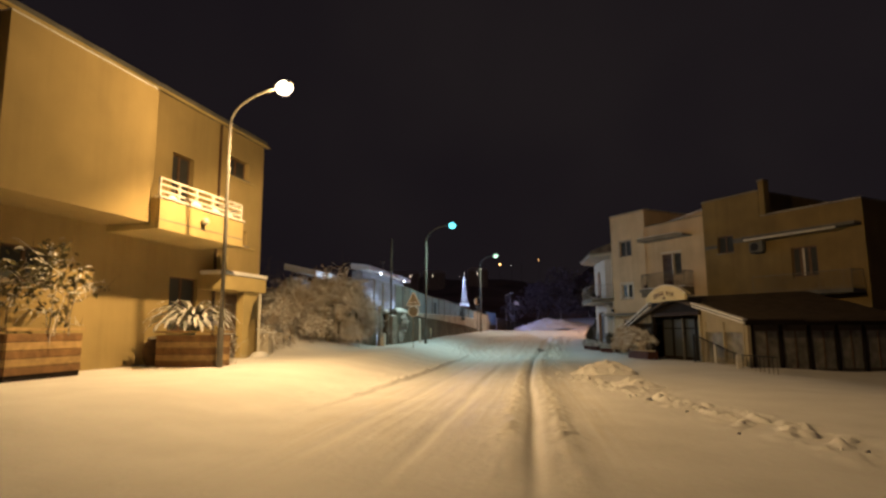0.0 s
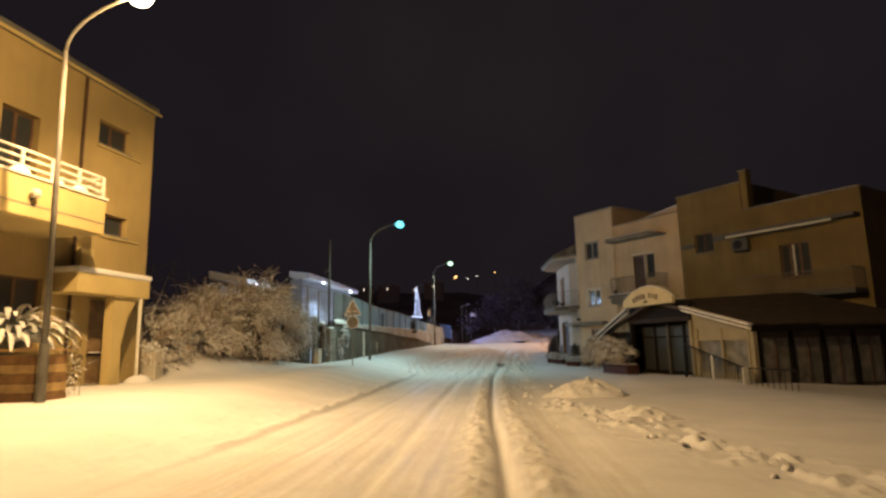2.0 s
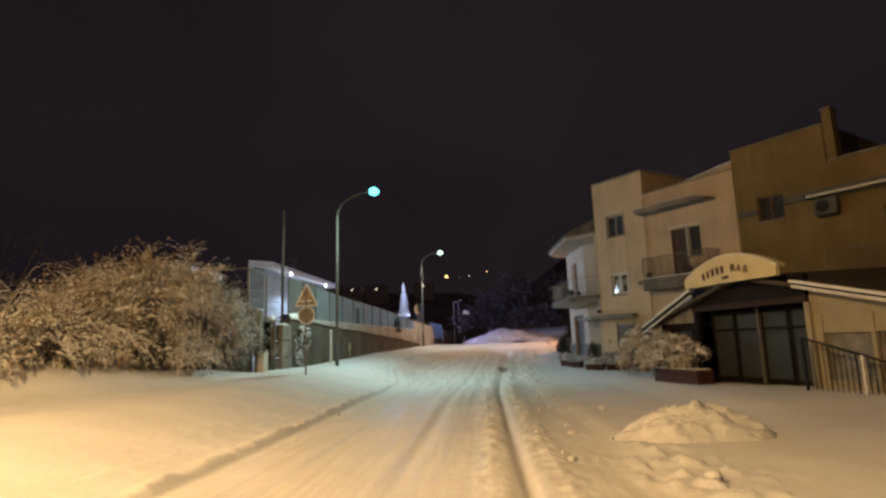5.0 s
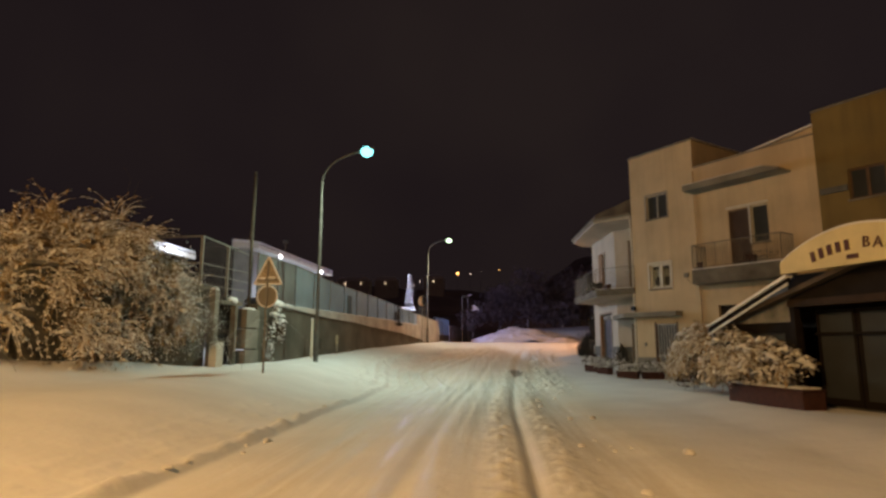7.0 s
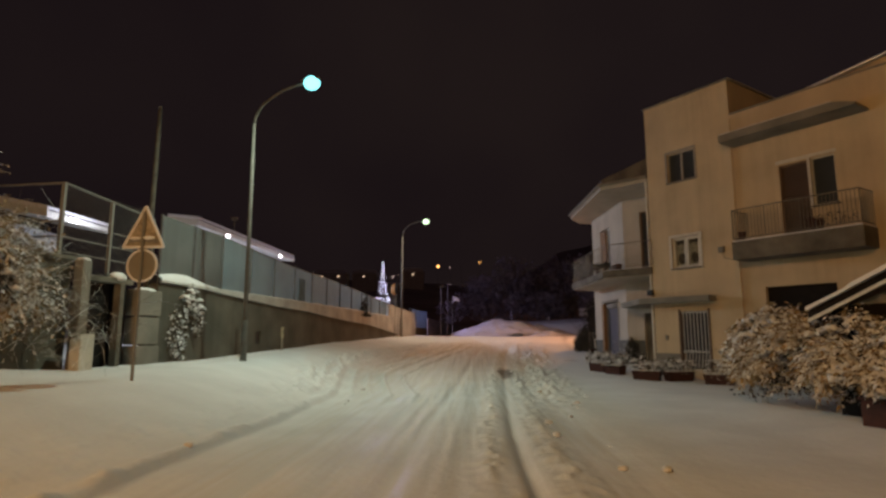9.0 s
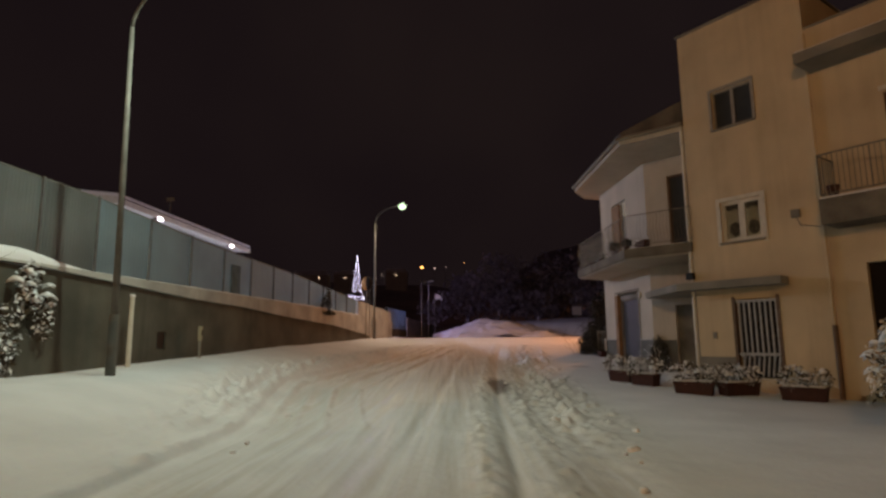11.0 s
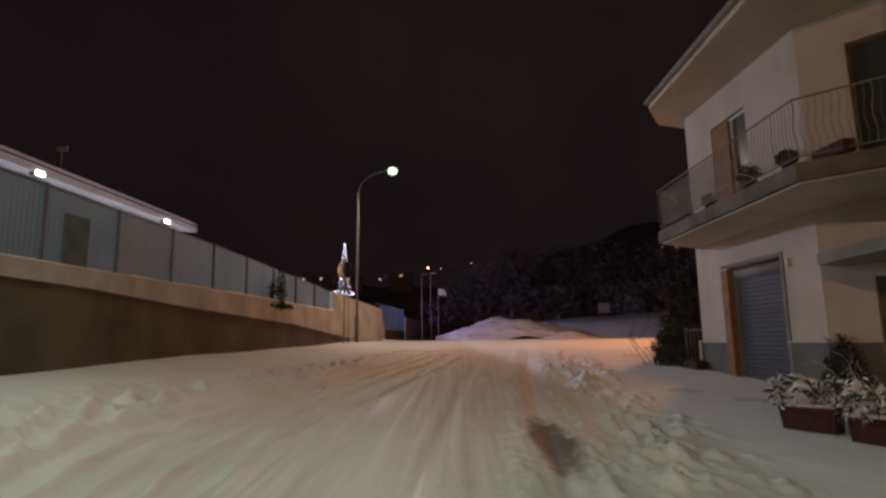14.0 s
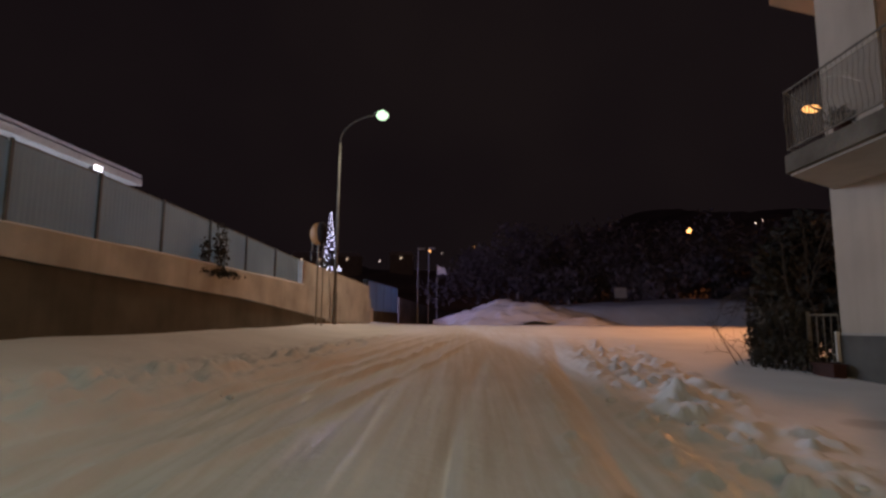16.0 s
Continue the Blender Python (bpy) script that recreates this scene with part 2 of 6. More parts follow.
def netting(name, colour, share):
    """Fine net: most of what is behind it shows through."""
    m = mat(name, colour, 0.8, 0, 0.2, 3.0, 0.0, 60)
    n, link = m.node_tree.nodes, m.node_tree.links.new
    t, mx = n.new("ShaderNodeBsdfTransparent"), n.new("ShaderNodeMixShader")
    mx.inputs[0].default_value = share
    link(t.outputs[0], mx.inputs[1])
    link(n["Principled BSDF"].outputs[0], mx.inputs[2])
    link(mx.outputs[0], n["Material Output"].inputs[0])
    return m


NET = netting("balcony_net", (0.26, 0.22, 0.17), 0.3)
# darker copy of PANEL: the missing floodlight behind these sheets is in its colour
SCREEN = sheeting("weathered_unlit_sheet", (0.24, 0.26, 0.26))
NAVY = mat("dark_blue_board", (0.13, 0.17, 0.19), 0.95, 0, 0.15, 3.0, 0.0, 40, spec=0.05)
HILL = mat("dark_hillside", (0.42, 0.34, 0.34), 1.0, 0, 0.3, 0.05, 0.0, 1.0)
MIRROR_BACK = mat("orange_mirror_back", (0.36, 0.15, 0.04), 0.5, 0, 0.1, 5.0, 0.05, 40)
G_WARM, G_CYAN, G_GREEN = glow("sodium_bulb", (1.0, 0.86, 0.58), 5), glow("mercury_bulb", (0.12, 0.85, 0.95), 2.2), glow("halide_bulb", (0.55, 1.0, 0.68), 2.0)
G_BLUE, G_ORANGE, G_STRING, G_TOWN = glow("flood_bulb", (0.75, 0.87, 1.0), 8), glow("orange_bulb", (1.0, 0.5, 0.15), 5), glow("string_bulb", (0.6, 0.72, 1.0), 7), glow("town_bulb", (1.0, 0.9, 0.74), 4)

G_WINDOW = glow("dim_lit_window", (1.0, 0.85, 0.62), 1.4)


def streaks(m, strength, soil):
    """Rain marks: narrow stains that run down a rendered wall, and broad damp patches."""
    n, link = m.node_tree.nodes, m.node_tree.links.new
    b = n["Principled BSDF"]
    col = b.inputs["Base Color"].links[0].from_socket
    co, mp, ns, rg, mx, big, mul = [n.new("ShaderNode" + k) for k in ("TexCoord", "Mapping", "TexNoise", "MapRange", "Mix", "TexNoise", "Math")]
    mp.inputs["Scale"].default_value = (4.0, 4.0, 0.22)
    link(co.outputs["Object"], mp.inputs["Vector"])
    link(mp.outputs["Vector"], ns.inputs["Vector"])
    ns.inputs["Scale"].default_value, ns.inputs["Detail"].default_value = 1.0, 6
    link(co.outputs["Object"], big.inputs["Vector"])
    big.inputs["Scale"].default_value, big.inputs["Detail"].default_value = 0.55, 3
    mul.operation = "MULTIPLY"
    link(ns.outputs["Fac"], mul.inputs[0])
    link(big.outputs["Fac"], mul.inputs[1])
    rg.inputs["From Min"].default_value, rg.inputs["From Max"].default_value = 0.22, 0.42
    rg.inputs["To Max"].default_value = strength
    link(mul.outputs["Value"], rg.inputs["Value"])
    mx.data_type = "RGBA"
    mx.inputs["B"].default_value = (*soil, 1)
    link(rg.outputs["Result"], mx.inputs["Factor"])
    link(col, mx.inputs["A"])
    link(mx.outputs["Result"], b.inputs["Base Color"])


for m, s, c in ((WHITE, 0.26, (0.26, 0.19, 0.12)), (WING, 0.22, (0.25, 0.21, 0.16)), (YELLOW, 0.35, (0.10, 0.075, 0.035)), (OCHRE, 0.25, (0.22, 0.16, 0.07)), (WALLDARK, 0.5, (0.05, 0.05, 0.04)), (LEDGE, 0.4, (0.26, 0.24, 0.20)), (PANEL, 0.5, (0.16, 0.21, 0.22)), (PANEL_GREEN, 0.5, (0.13, 0.18, 0.17)), (SCREEN, 0.5, (0.11, 0.12, 0.12))):
    streaks(m, s, c)


# ---- mesh helpers ----
def mesh_of(bm, name, material, smooth=False):
    me = bpy.data.meshes.new(name)
    bmesh.ops.recalc_face_normals(bm, faces=bm.faces)
    bm.to_mesh(me)
    bm.free()
    me.materials.append(material)
    if smooth:
        for p in me.polygons:
            p.use_smooth = True
    return me


def part(name, bm, material, parent, label="", smooth=False):
    ob = new(name, mesh_of(bm, name, material, smooth))
    ob.parent = parent
    if label:
        tagged(ob, label)
    return ob


def raw(name, verts, faces, material, parent=None, smooth=False):
    me = bpy.data.meshes.new(name)
    me.from_pydata([tuple(v) for v in verts], [], [tuple(f) for f in faces])
    me.materials.append(material)
    if smooth:
        me.polygons.foreach_set("use_smooth", [True] * len(me.polygons))
    me.update()
    ob = new(name, me)
    ob.parent = parent
    return ob


def thing(name, m, label, category, group="", kind=""):
    ob = new(name)
    ob.matrix_world = m
    return tagged(ob, label, category, group, kind)


def box(x0, x1, y0, y1, z0, z1, bevel=0.0, bm=None):
    bm = bm or bmesh.new()
    r = bmesh.ops.create_cube(bm, size=1, matrix=Matrix.Translation(((x0 + x1) / 2, (y0 + y1) / 2, (z0 + z1) / 2)) @ Matrix.Diagonal((x1 - x0, y1 - y0, z1 - z0, 1)))
    if bevel:
        edges = list({e for v in r["verts"] for e in v.link_edges})
        bmesh.ops.bevel(bm, geom=edges, offset=bevel, segments=2, affect="EDGES", profile=0.6)
    return bm


def prism(poly, z0, z1, bm=None):
    """An upright prism; z0 and z1 are heights or lists of one height a corner."""
    bm = bm or bmesh.new()
    n = len(poly)
    a = z0 if isinstance(z0, (list, tuple)) else [z0] * n
    b = z1 if isinstance(z1, (list, tuple)) else [z1] * n
    lo = [bm.verts.new((*p, z)) for p, z in zip(poly, a)]
    hi = [bm.verts.new((*p, z)) for p, z in zip(poly, b)]
    bm.faces.new(lo[::-1])
    bm.faces.new(hi)
    for i in range(n):
        j = (i + 1) % n
        bm.faces.new((lo[i], lo[j], hi[j], hi[i]))
    return bm


def extrude_y(poly, y0, y1, bm=None):
    """A plate: an outline in x and z, from y0 to y1."""
    bm = bm or bmesh.new()
    a = [bm.verts.new((x, y0, z)) for x, z in poly]
    b = [bm.verts.new((x, y1, z)) for x, z in poly]
    bm.faces.new(a)
    bm.faces.new(b[::-1])
    n = len(poly)
    for i in range(n):
        j = (i + 1) % n
        bm.faces.new((a[i], b[i], b[j], a[j]))
    return bm


def tube(points, radii, sides=8, bm=None):
    """A tapered tube along points."""
    bm = bm or bmesh.new()
    pts = [Vector(p) for p in points]
    rings = []
    for i, p in enumerate(pts):
        d = (pts[min(i + 1, len(pts) - 1)] - pts[max(i - 1, 0)]).normalized()
        q = d.to_track_quat("Z", "Y")
        r = radii[i] if isinstance(radii, (list, tuple)) else radii
        rings.append([bm.verts.new(p + q @ Vector((r * math.cos(2 * math.pi * k / sides), r * math.sin(2 * math.pi * k / sides), 0))) for k in range(sides)])
    for a, b in zip(rings, rings[1:]):
        for k in range(sides):
            bm.faces.new((a[k], a[(k + 1) % sides], b[(k + 1) % sides], b[k]))
    bm.faces.new(rings[0][::-1])
    bm.faces.new(rings[-1])
    return bm


def ball(c, r, sx=1, sy=1, sz=1, seg=12, bm=None):
    bm = bm or bmesh.new()
    bmesh.ops.create_uvsphere(bm, u_segments=seg, v_segments=max(6, seg // 2), radius=r, matrix=Matrix.Translation(c) @ Matrix.Diagonal((sx, sy, sz, 1)))
    return bm


def wall(x0, x1, z0, z1, thick, holes=(), top=None):
    """A wall along x with its face at y = 0, holes (x0, x1, z0, z1) right through it."""
    bm = bmesh.new()
    xs = sorted({x0, x1, *[h[0] for h in holes], *[h[1] for h in holes]})
    zs = sorted({z0, z1, *[h[2] for h in holes], *[h[3] for h in holes]})
    xs, zs = [x for x in xs if x0 <= x <= x1], [z for z in zs if z0 <= z <= z1]
    vert = {}

    def v(i, k, y):
        if (i, k, y) not in vert:
            vert[i, k, y] = bm.verts.new((xs[i], y, zs[k]))
        return vert[i, k, y]

    def solid(i, k):
        if not (0 <= i < len(xs) - 1 and 0 <= k < len(zs) - 1):
            return False
        cx, cz = (xs[i] + xs[i + 1]) / 2, (zs[k] + zs[k + 1]) / 2
        return not any(h[0] < cx < h[1] and h[2] < cz < h[3] for h in holes)

    for i in range(len(xs) - 1):
        for k in range(len(zs) - 1):
            if not solid(i, k):
                continue
            bm.faces.new((v(i, k, 0), v(i + 1, k, 0), v(i + 1, k + 1, 0), v(i, k + 1, 0)))
            bm.faces.new((v(i, k, thick), v(i, k + 1, thick), v(i + 1, k + 1, thick), v(i + 1, k, thick)))
            if not solid(i - 1, k):
                bm.faces.new((v(i, k, 0), v(i, k + 1, 0), v(i, k + 1, thick), v(i, k, thick)))
            if not solid(i + 1, k):
                bm.faces.new((v(i + 1, k, 0), v(i + 1, k, thick), v(i + 1, k + 1, thick), v(i + 1, k + 1, 0)))
            if not solid(i, k - 1):
                bm.faces.new((v(i, k, 0), v(i, k, thick), v(i + 1, k, thick), v(i + 1, k, 0)))
            if not solid(i, k + 1):
                bm.faces.new((v(i, k + 1, 0), v(i + 1, k + 1, 0), v(i + 1, k + 1, thick), v(i, k + 1, thick)))
    return bm


def window(house, x0, x1, z0, z1, frame_m, pane_m, leaves=2, deep=0.12, y=0.0, sill=True, name="window", label="", bar=0.06):
    """A window in a hole of the wall at y: casing, a pane for each leaf, mullions and a sill."""
    w = new(name)
    w.parent = house
    if label:
        tagged(w, label)
    y += deep
    bm = bmesh.new()
    for a in ((x0, x0 + bar, z0, z1), (x1 - bar, x1, z0, z1), (x0 + bar, x1 - bar, z0, z0 + bar), (x0 + bar, x1 - bar, z1 - bar, z1)):
        box(a[0], a[1], y, y + 0.07, a[2], a[3], bm=bm)
    step = (x1 - x0) / leaves
    for k in range(1, leaves):
        box(x0 + k * step - bar * 0.8, x0 + k * step + bar * 0.8, y - 0.01, y + 0.06, z0 + bar, z1 - bar, bm=bm)
    part("window_frame", bm, frame_m, w)
    for k in range(leaves):
        part("pane", box(x0 + k * step + bar * 0.5, x0 + (k + 1) * step - bar * 0.5, y + 0.03, y + 0.045, z0 + bar * 0.5, z1 - bar * 0.5), pane_m, w)
    if sill:
        part("sill", box(x0 - 0.06, x1 + 0.06, y - deep - 0.07, y + 0.02, z0 - 0.06, z0 - 0.002, 0.01), CONCRETE, w)
    return w


def railing(parent, a, b, z0, z1, step=0.12, r=0.009, top=0.022, material=None, lean=0.0, z1b=None, wave=0.0):
    """Balusters with a top and a bottom rail, from a to b in the plane."""
    material = material or RAILGREY
    a, b = Vector(a), Vector(b)
    n = max(2, int((b - a).length / step))
    z1b = z1 if z1b is None else z1b
    part("top_rail", tube([(a.x, a.y, z1), (b.x, b.y, z1b)], top, 6), material, parent)
    part("bottom_rail", tube([(a.x, a.y, z0), (b.x, b.y, z0 + lean)], top * 0.8, 6), material, parent)
    for k in range(n + 1):
        p = a.lerp(b, k / n)
        zt, zb = z1 + (z1b - z1) * k / n, z0 + lean * k / n
        rr = r * (1.8 if k % 10 == 0 else 1)
        if wave:
            u = (b - a).normalized() * wave
            pts = [(p.x + u.x * math.sin(q * 1.05), p.y + u.y * math.sin(q * 1.05), zb + (zt - zb) * q / 9) for q in range(10)]
        else:
            pts = [(p.x, p.y, zb), (p.x, p.y, zt)]
        part("baluster", tube(pts, rr, 5), material, parent)


# ---- ground: one snow sheet ----
def vnoise(x, y, seed=0):
    xi, yi = np.floor(x).astype(int), np.floor(y).astype(int)
    xf, yf = x - xi, y - yi
    u, v = xf * xf * (3 - 2 * xf), yf * yf * (3 - 2 * yf)

    def h(a, b):
        k = (a * 374761393 + b * 668265263 + seed * 974711) & 0x7FFFFFFF
        k = ((k ^ (k >> 13)) * 1274126177) & 0x7FFFFFFF
        return ((k ^ (k >> 16)) & 0xFFFF) / 65535.0

    return (h(xi, yi) * (1 - u) + h(xi + 1, yi) * u) * (1 - v) + (h(xi, yi + 1) * (1 - u) + h(xi + 1, yi + 1) * u) * v


def fbm(x, y, seed=0, n=4):
    # each octave is turned, so that no lattice shows
    out, amp = 0.0, 0.5
    for k in range(n):
        out = out + amp * vnoise(x + 17.3 * k, y - 9.1 * k, seed + k)
        x, y, amp = 1.62 * x - 1.21 * y, 1.21 * x + 1.62 * y, amp * 0.5
    return out - 0.47


def sstep(a, b, x):
    t = np.clip((x - a) / (b - a), 0, 1)
    return t * t * (3 - 2 * t)


ROAD_Y, ROAD_Z = [-40, 0, 20, 40, 44, 48, 53, 60, 68, 76, 100, 260], [0.1, 0.05, -0.15, -0.30, -0.28, -0.02, 0.32, 0.72, 1.1, 1.25, 1.35, 1.5]
LEFT_Y, LEFT_Z = [-40, 15, 25, 35, 41, 48, 55, 62, 67, 76, 260], [0.35, 0.38, 0.42, 0.44, 0.50, 0.74, 0.96, 1.1, 1.36, 1.5, 1.6]


def base(x, y):
    road, left = np.interp(y, ROAD_Y, ROAD_Z), np.interp(y, LEFT_Y, LEFT_Z)
    z = road + (left - road) * sstep(4.2, 8.0, -x)
    z = z + sstep(24, 27, y) * sstep(38, 33, y) * sstep(9.0, 12.5, -x) * 0.75
    low = np.interp(y, [-40, 24, 30, 36], [0.3, 0.42, 0.2, 0.0])
    z = z + 0.17 * sstep(3.6, 5.2, x) * sstep(23, 26, y) * sstep(40, 35, y)
    return z - low * sstep(7.5, 14, x)


def ground_height(x, y):
    x, y = np.asarray(x, float), np.asarray(y, float)
    z = base(x, y)
    z = z + 0.10 * fbm(x / 3.5, y / 3.5, 1) * sstep(0.3, 2.0, np.abs(x + 2.2)) + 0.02 * fbm(x / 0.5, y / 0.5, 5)
    # ploughed lane: a sharp low step along its left edge, packed inside
    wob = 0.22 * fbm(y / 6, y * 0, 9) + 0.10 * fbm(y / 0.8, y * 0 + 3, 12)
    edge = np.interp(y, [-50, 34, 40, 46, 49, 52, 56, 62, 70], [-4.4, -4.4, -4.6, -5.7, -5.2, -4.6, -3.7, -2.6, -1.0]) + wob
    fade = sstep(4, 9, y) * sstep(68, 52, y)
    e = x - edge
    early = sstep(9, 18, y)
    z = z - 0.08 * sstep(-0.02, 0.08, e) * sstep(1.6, 0.9, x) * fade * early
    z = z + np.exp(-((e + 0.10) / 0.11) ** 2) * fade * early * (0.02 + 0.26 * np.maximum(0, fbm(x / 0.3, y / 0.4, 22) + 0.05))
    inside = sstep(0.05, 0.4, e) * sstep(1.3, 0.8, x)
    z = z + (0.02 + 0.035 * sstep(26, 36, y)) * fbm(x / 0.16, y / 5.0, 55, 3) * inside * fade
    # the deep rut and its churned sides
    c = np.interp(y, [-50, 10, 20, 34, 44, 54, 64], [0.0, -0.05, -0.2, -0.15, 0.25, 0.9, 2.0]) + 0.06 * fbm(y / 3, y * 0 + 7, 15)
    d = x - c
    z = z - 0.09 * np.exp(-(d / 0.09) ** 2) * fade * (1 - 0.65 * sstep(33, 40, y))
    churn = (np.exp(-((d + 0.36) / 0.22) ** 2) + np.exp(-((d - 0.42) / 0.22) ** 2)) * fade
    z = z + churn * (0.045 + 0.20 * np.maximum(0, fbm(x / 0.16, y / 0.2, 61, 3) + 0.06))
    for off, deep, wide in ((-1.55, 0.03, 0.13), (-2.9, 0.02, 0.12)):
        z = z - deep * np.exp(-((d - off) / wide) ** 2) * fade * (0.5 + vnoise(x * 0, y / 2.5, 77))
    # rough trodden strip towards the near right, and along the ploughed edge
    lx = 1.2 + (22 - y) * 0.21
    rough = 0.9 * np.exp(-((x - lx) / 0.65) ** 2) * sstep(3, 7, y) * sstep(23, 20, y)
    rough = rough + 0.7 * np.exp(-((e + 0.8) / 0.7) ** 2) * fade * (0.3 + sstep(36, 44, y))
    rough = rough + 0.6 * np.exp(-((d - 1.2) / 0.5) ** 2) * sstep(34, 40, y) * sstep(62, 52, y)
    late = sstep(36, 43, y) * sstep(66, 56, y)
    for off, hgt in ((0.45, 0.10), (0.95, 0.07), (1.5, 0.08), (2.2, 0.05), (-0.5, 0.08)):
        z = z + late * hgt * np.exp(-((e - off + 0.1 * fbm(y / 2.0, y * 0 + off, 120)) / 0.08) ** 2) * (0.4 + 1.4 * vnoise(x / 0.5, y / 0.6, 121))
    for q, (off, wide) in enumerate(((1.15, 0.35), (0.55, 0.2), (1.9, 0.3))):
        clump = np.maximum(0, fbm(x / 0.24, y / 0.34, 130 + q, 4) - 0.07) ** 0.8
        z = z + late * np.exp(-((d - off) / wide) ** 2) * clump * (0.5 if q == 0 else 0.35)
    lump = np.maximum(0, fbm(x / 0.2 + 0.3 * y, y / 0.34, 33, 4) + 0.02)
    z = z + rough * (1 + 0.8 * sstep(34, 42, y)) * (0.42 * lump + 0.08 * fbm(x / 0.7, y / 0.7, 40))
    return z


def packed_share(x, y):
    """How far the wheels have packed and soiled the snow, 0 to 1."""
    edge = np.interp(y, [-50, 34, 40, 46, 49, 52, 56, 62, 70], [-4.4, -4.4, -4.6, -5.7, -5.2, -4.6, -3.7, -2.6, -1.0])
    return sstep(0.1, 0.9, x - edge) * sstep(1.8, 0.9, x - 0.25 * sstep(40, 54, y)) * sstep(4, 12, y) * sstep(90, 60, y)


def bare_share(x, y):
    """Where the wheels broke through to the asphalt, 0 to 1."""
    out = x * 0.0
    for cx, cy, w, h in ((0.45, 46.6, 0.30, 1.7), (3.6, 50.5, 0.40, 0.22), (4.4, 49.4, 0.36, 0.2), (2.9, 54.0, 0.3, 0.3)):
        r = ((x - cx) / w) ** 2 + ((y - cy) / h) ** 2 + 1.2 * fbm(x / 0.25, y / 0.25, 95)
        out = np.maximum(out, (0.85 if cx < 1 else 0.3) * sstep(1.4, 0.3, r))
    return out


def put_ground():
    xs = np.concatenate([np.linspace(-400, -40, 24)[:-1], np.linspace(-40, -13, 40)[:-1], np.linspace(-13, -6.2, 50)[:-1], np.linspace(-6.2, 4.2, 230)[:-1], np.linspace(4.2, 12, 56)[:-1], np.linspace(12, 40, 40)[:-1], np.linspace(40, 400, 24)])
    ys = np.concatenate([np.linspace(-200, -5, 30)[:-1], np.linspace(-5, 8, 60)[:-1], np.linspace(8, 34, 480)[:-1], np.linspace(34, 62, 470)[:-1], np.linspace(62, 110, 110)[:-1], np.linspace(110, 600, 50)])
    gx, gy = np.meshgrid(xs, ys)
    gz = ground_height(gx, gy)
    n, m = len(xs), len(ys)
    co = np.stack([gx, gy, gz], -1).reshape(-1, 3)
    i = (np.arange(m - 1)[:, None] * n + np.arange(n - 1)[None]).reshape(-1)
    quads = np.stack([i, i + 1, i + n + 1, i + n], -1)
    me = bpy.data.meshes.new("ground")
    me.from_pydata(co.tolist(), [], quads.tolist())
    me.polygons.foreach_set("use_smooth", [True] * len(me.polygons))
    me.materials.append(GROUND)
    at = me.attributes.new("packed", "FLOAT", "POINT")
    at.data.foreach_set("value", packed_share(gx, gy).reshape(-1).astype(np.float32))
    at = me.attributes.new("bare", "FLOAT", "POINT")
    at.data.foreach_set("value", bare_share(gx, gy).reshape(-1).astype(np.float32))
    return tagged(new("ground", me), "snow-covered street and forecourt with wheel ruts", "snow", kind="structure")


put_ground()


def G(x, y):
    return float(ground_height(x, y))


def B(x, y):
    return float(base(np.float64(x), np.float64(y)))


def snow_heap(name, x, y, rx, ry, h, seed, label, turn=0.0, n=44, rough=0.35, material=None, drop=0.05):
    """A heap of snow: a domed, lumpy sheet that runs into the ground."""
    u = np.linspace(-1, 1, n)
    gu, gv = np.meshgrid(u, u)
    r = np.sqrt(gu ** 2 + gv ** 2) + 0.35 * fbm(gu * 2 + seed, gv * 2, seed)
    dome = np.clip(1 - r, -0.15, 1) ** 1 * 1.0
    hz = h * (np.sign(dome) * np.abs(dome) ** 0.8) * (1 + rough * 2 * fbm(gu * 3, gv * 3 + seed, seed + 5)) + h * rough * 0.5 * np.maximum(0, fbm(gu * 9, gv * 9, seed + 9)) * (dome > 0)
    ca, sa = math.cos(turn), math.sin(turn)
    wx, wy = gu * rx * ca - gv * ry * sa, gu * rx * sa + gv * ry * ca
    wz = base(wx + x, wy + y) - B(x, y) + hz - drop
    i = (np.arange(n - 1)[:, None] * n + np.arange(n - 1)[None]).reshape(-1)
    ob = raw(name, np.stack([wx, wy, wz], -1).reshape(-1, 3).tolist(), np.stack([i, i + 1, i + n + 1, i + n], -1).tolist(), material or SNOW, None, True)
    ob.location = (x, y, B(x, y))
    return tagged(ob, label, "snow heap")


# ---- right side: the white house ----
FA = math.atan2(-0.802, 0.597)
F = Matrix.Translation((6.03, 46.0, 0)) @ Matrix.Rotation(FA, 4, "Z")
FI = F.inverted()


def loc(x, y):
    p = FI @ Vector((x, y, 0))
    return (p.x, p.y)


white = thing("white_house", F, "white rendered three-storey house with a square stair tower and balconies", "house")
HOLES_T = [(0.9, 2.0, 6.9, 8.0), (0.9, 2.0, 3.68, 4.8), (1.07, 2.15, 0.1, 2.12)]
HOLES_M = [(4.87, 5.74, 4.32, 6.57), (5.80, 6.46, 5.12, 6.60), (4.16, 6.2, -0.2, 2.78)]
part("wall", wall(0.0, 3.4, -1.0, 10.05, 0.3, HOLES_T), WHITE, white, "cream-white tower wall")
part("wall", wall(3.403, 8.32, -1.0, 8.75, 0.3, HOLES_M), WHITE, white)
part("tower_side", box(0.0, 0.3, 0.303, 6.0, -1.0, 10.05), WHITE, white)
part("tower_side", box(3.1, 3.4, 0.303, 6.0, 2.0, 10.05), WHITE, white)
part("tower_back", box(0.0, 3.4, 6.003, 6.3, -1.0, 10.05), WHITE, white)
part("roof", box(-0.06, 3.46, -0.06, 6.35, 10.053, 10.11, 0.02), CONCRETE, white)
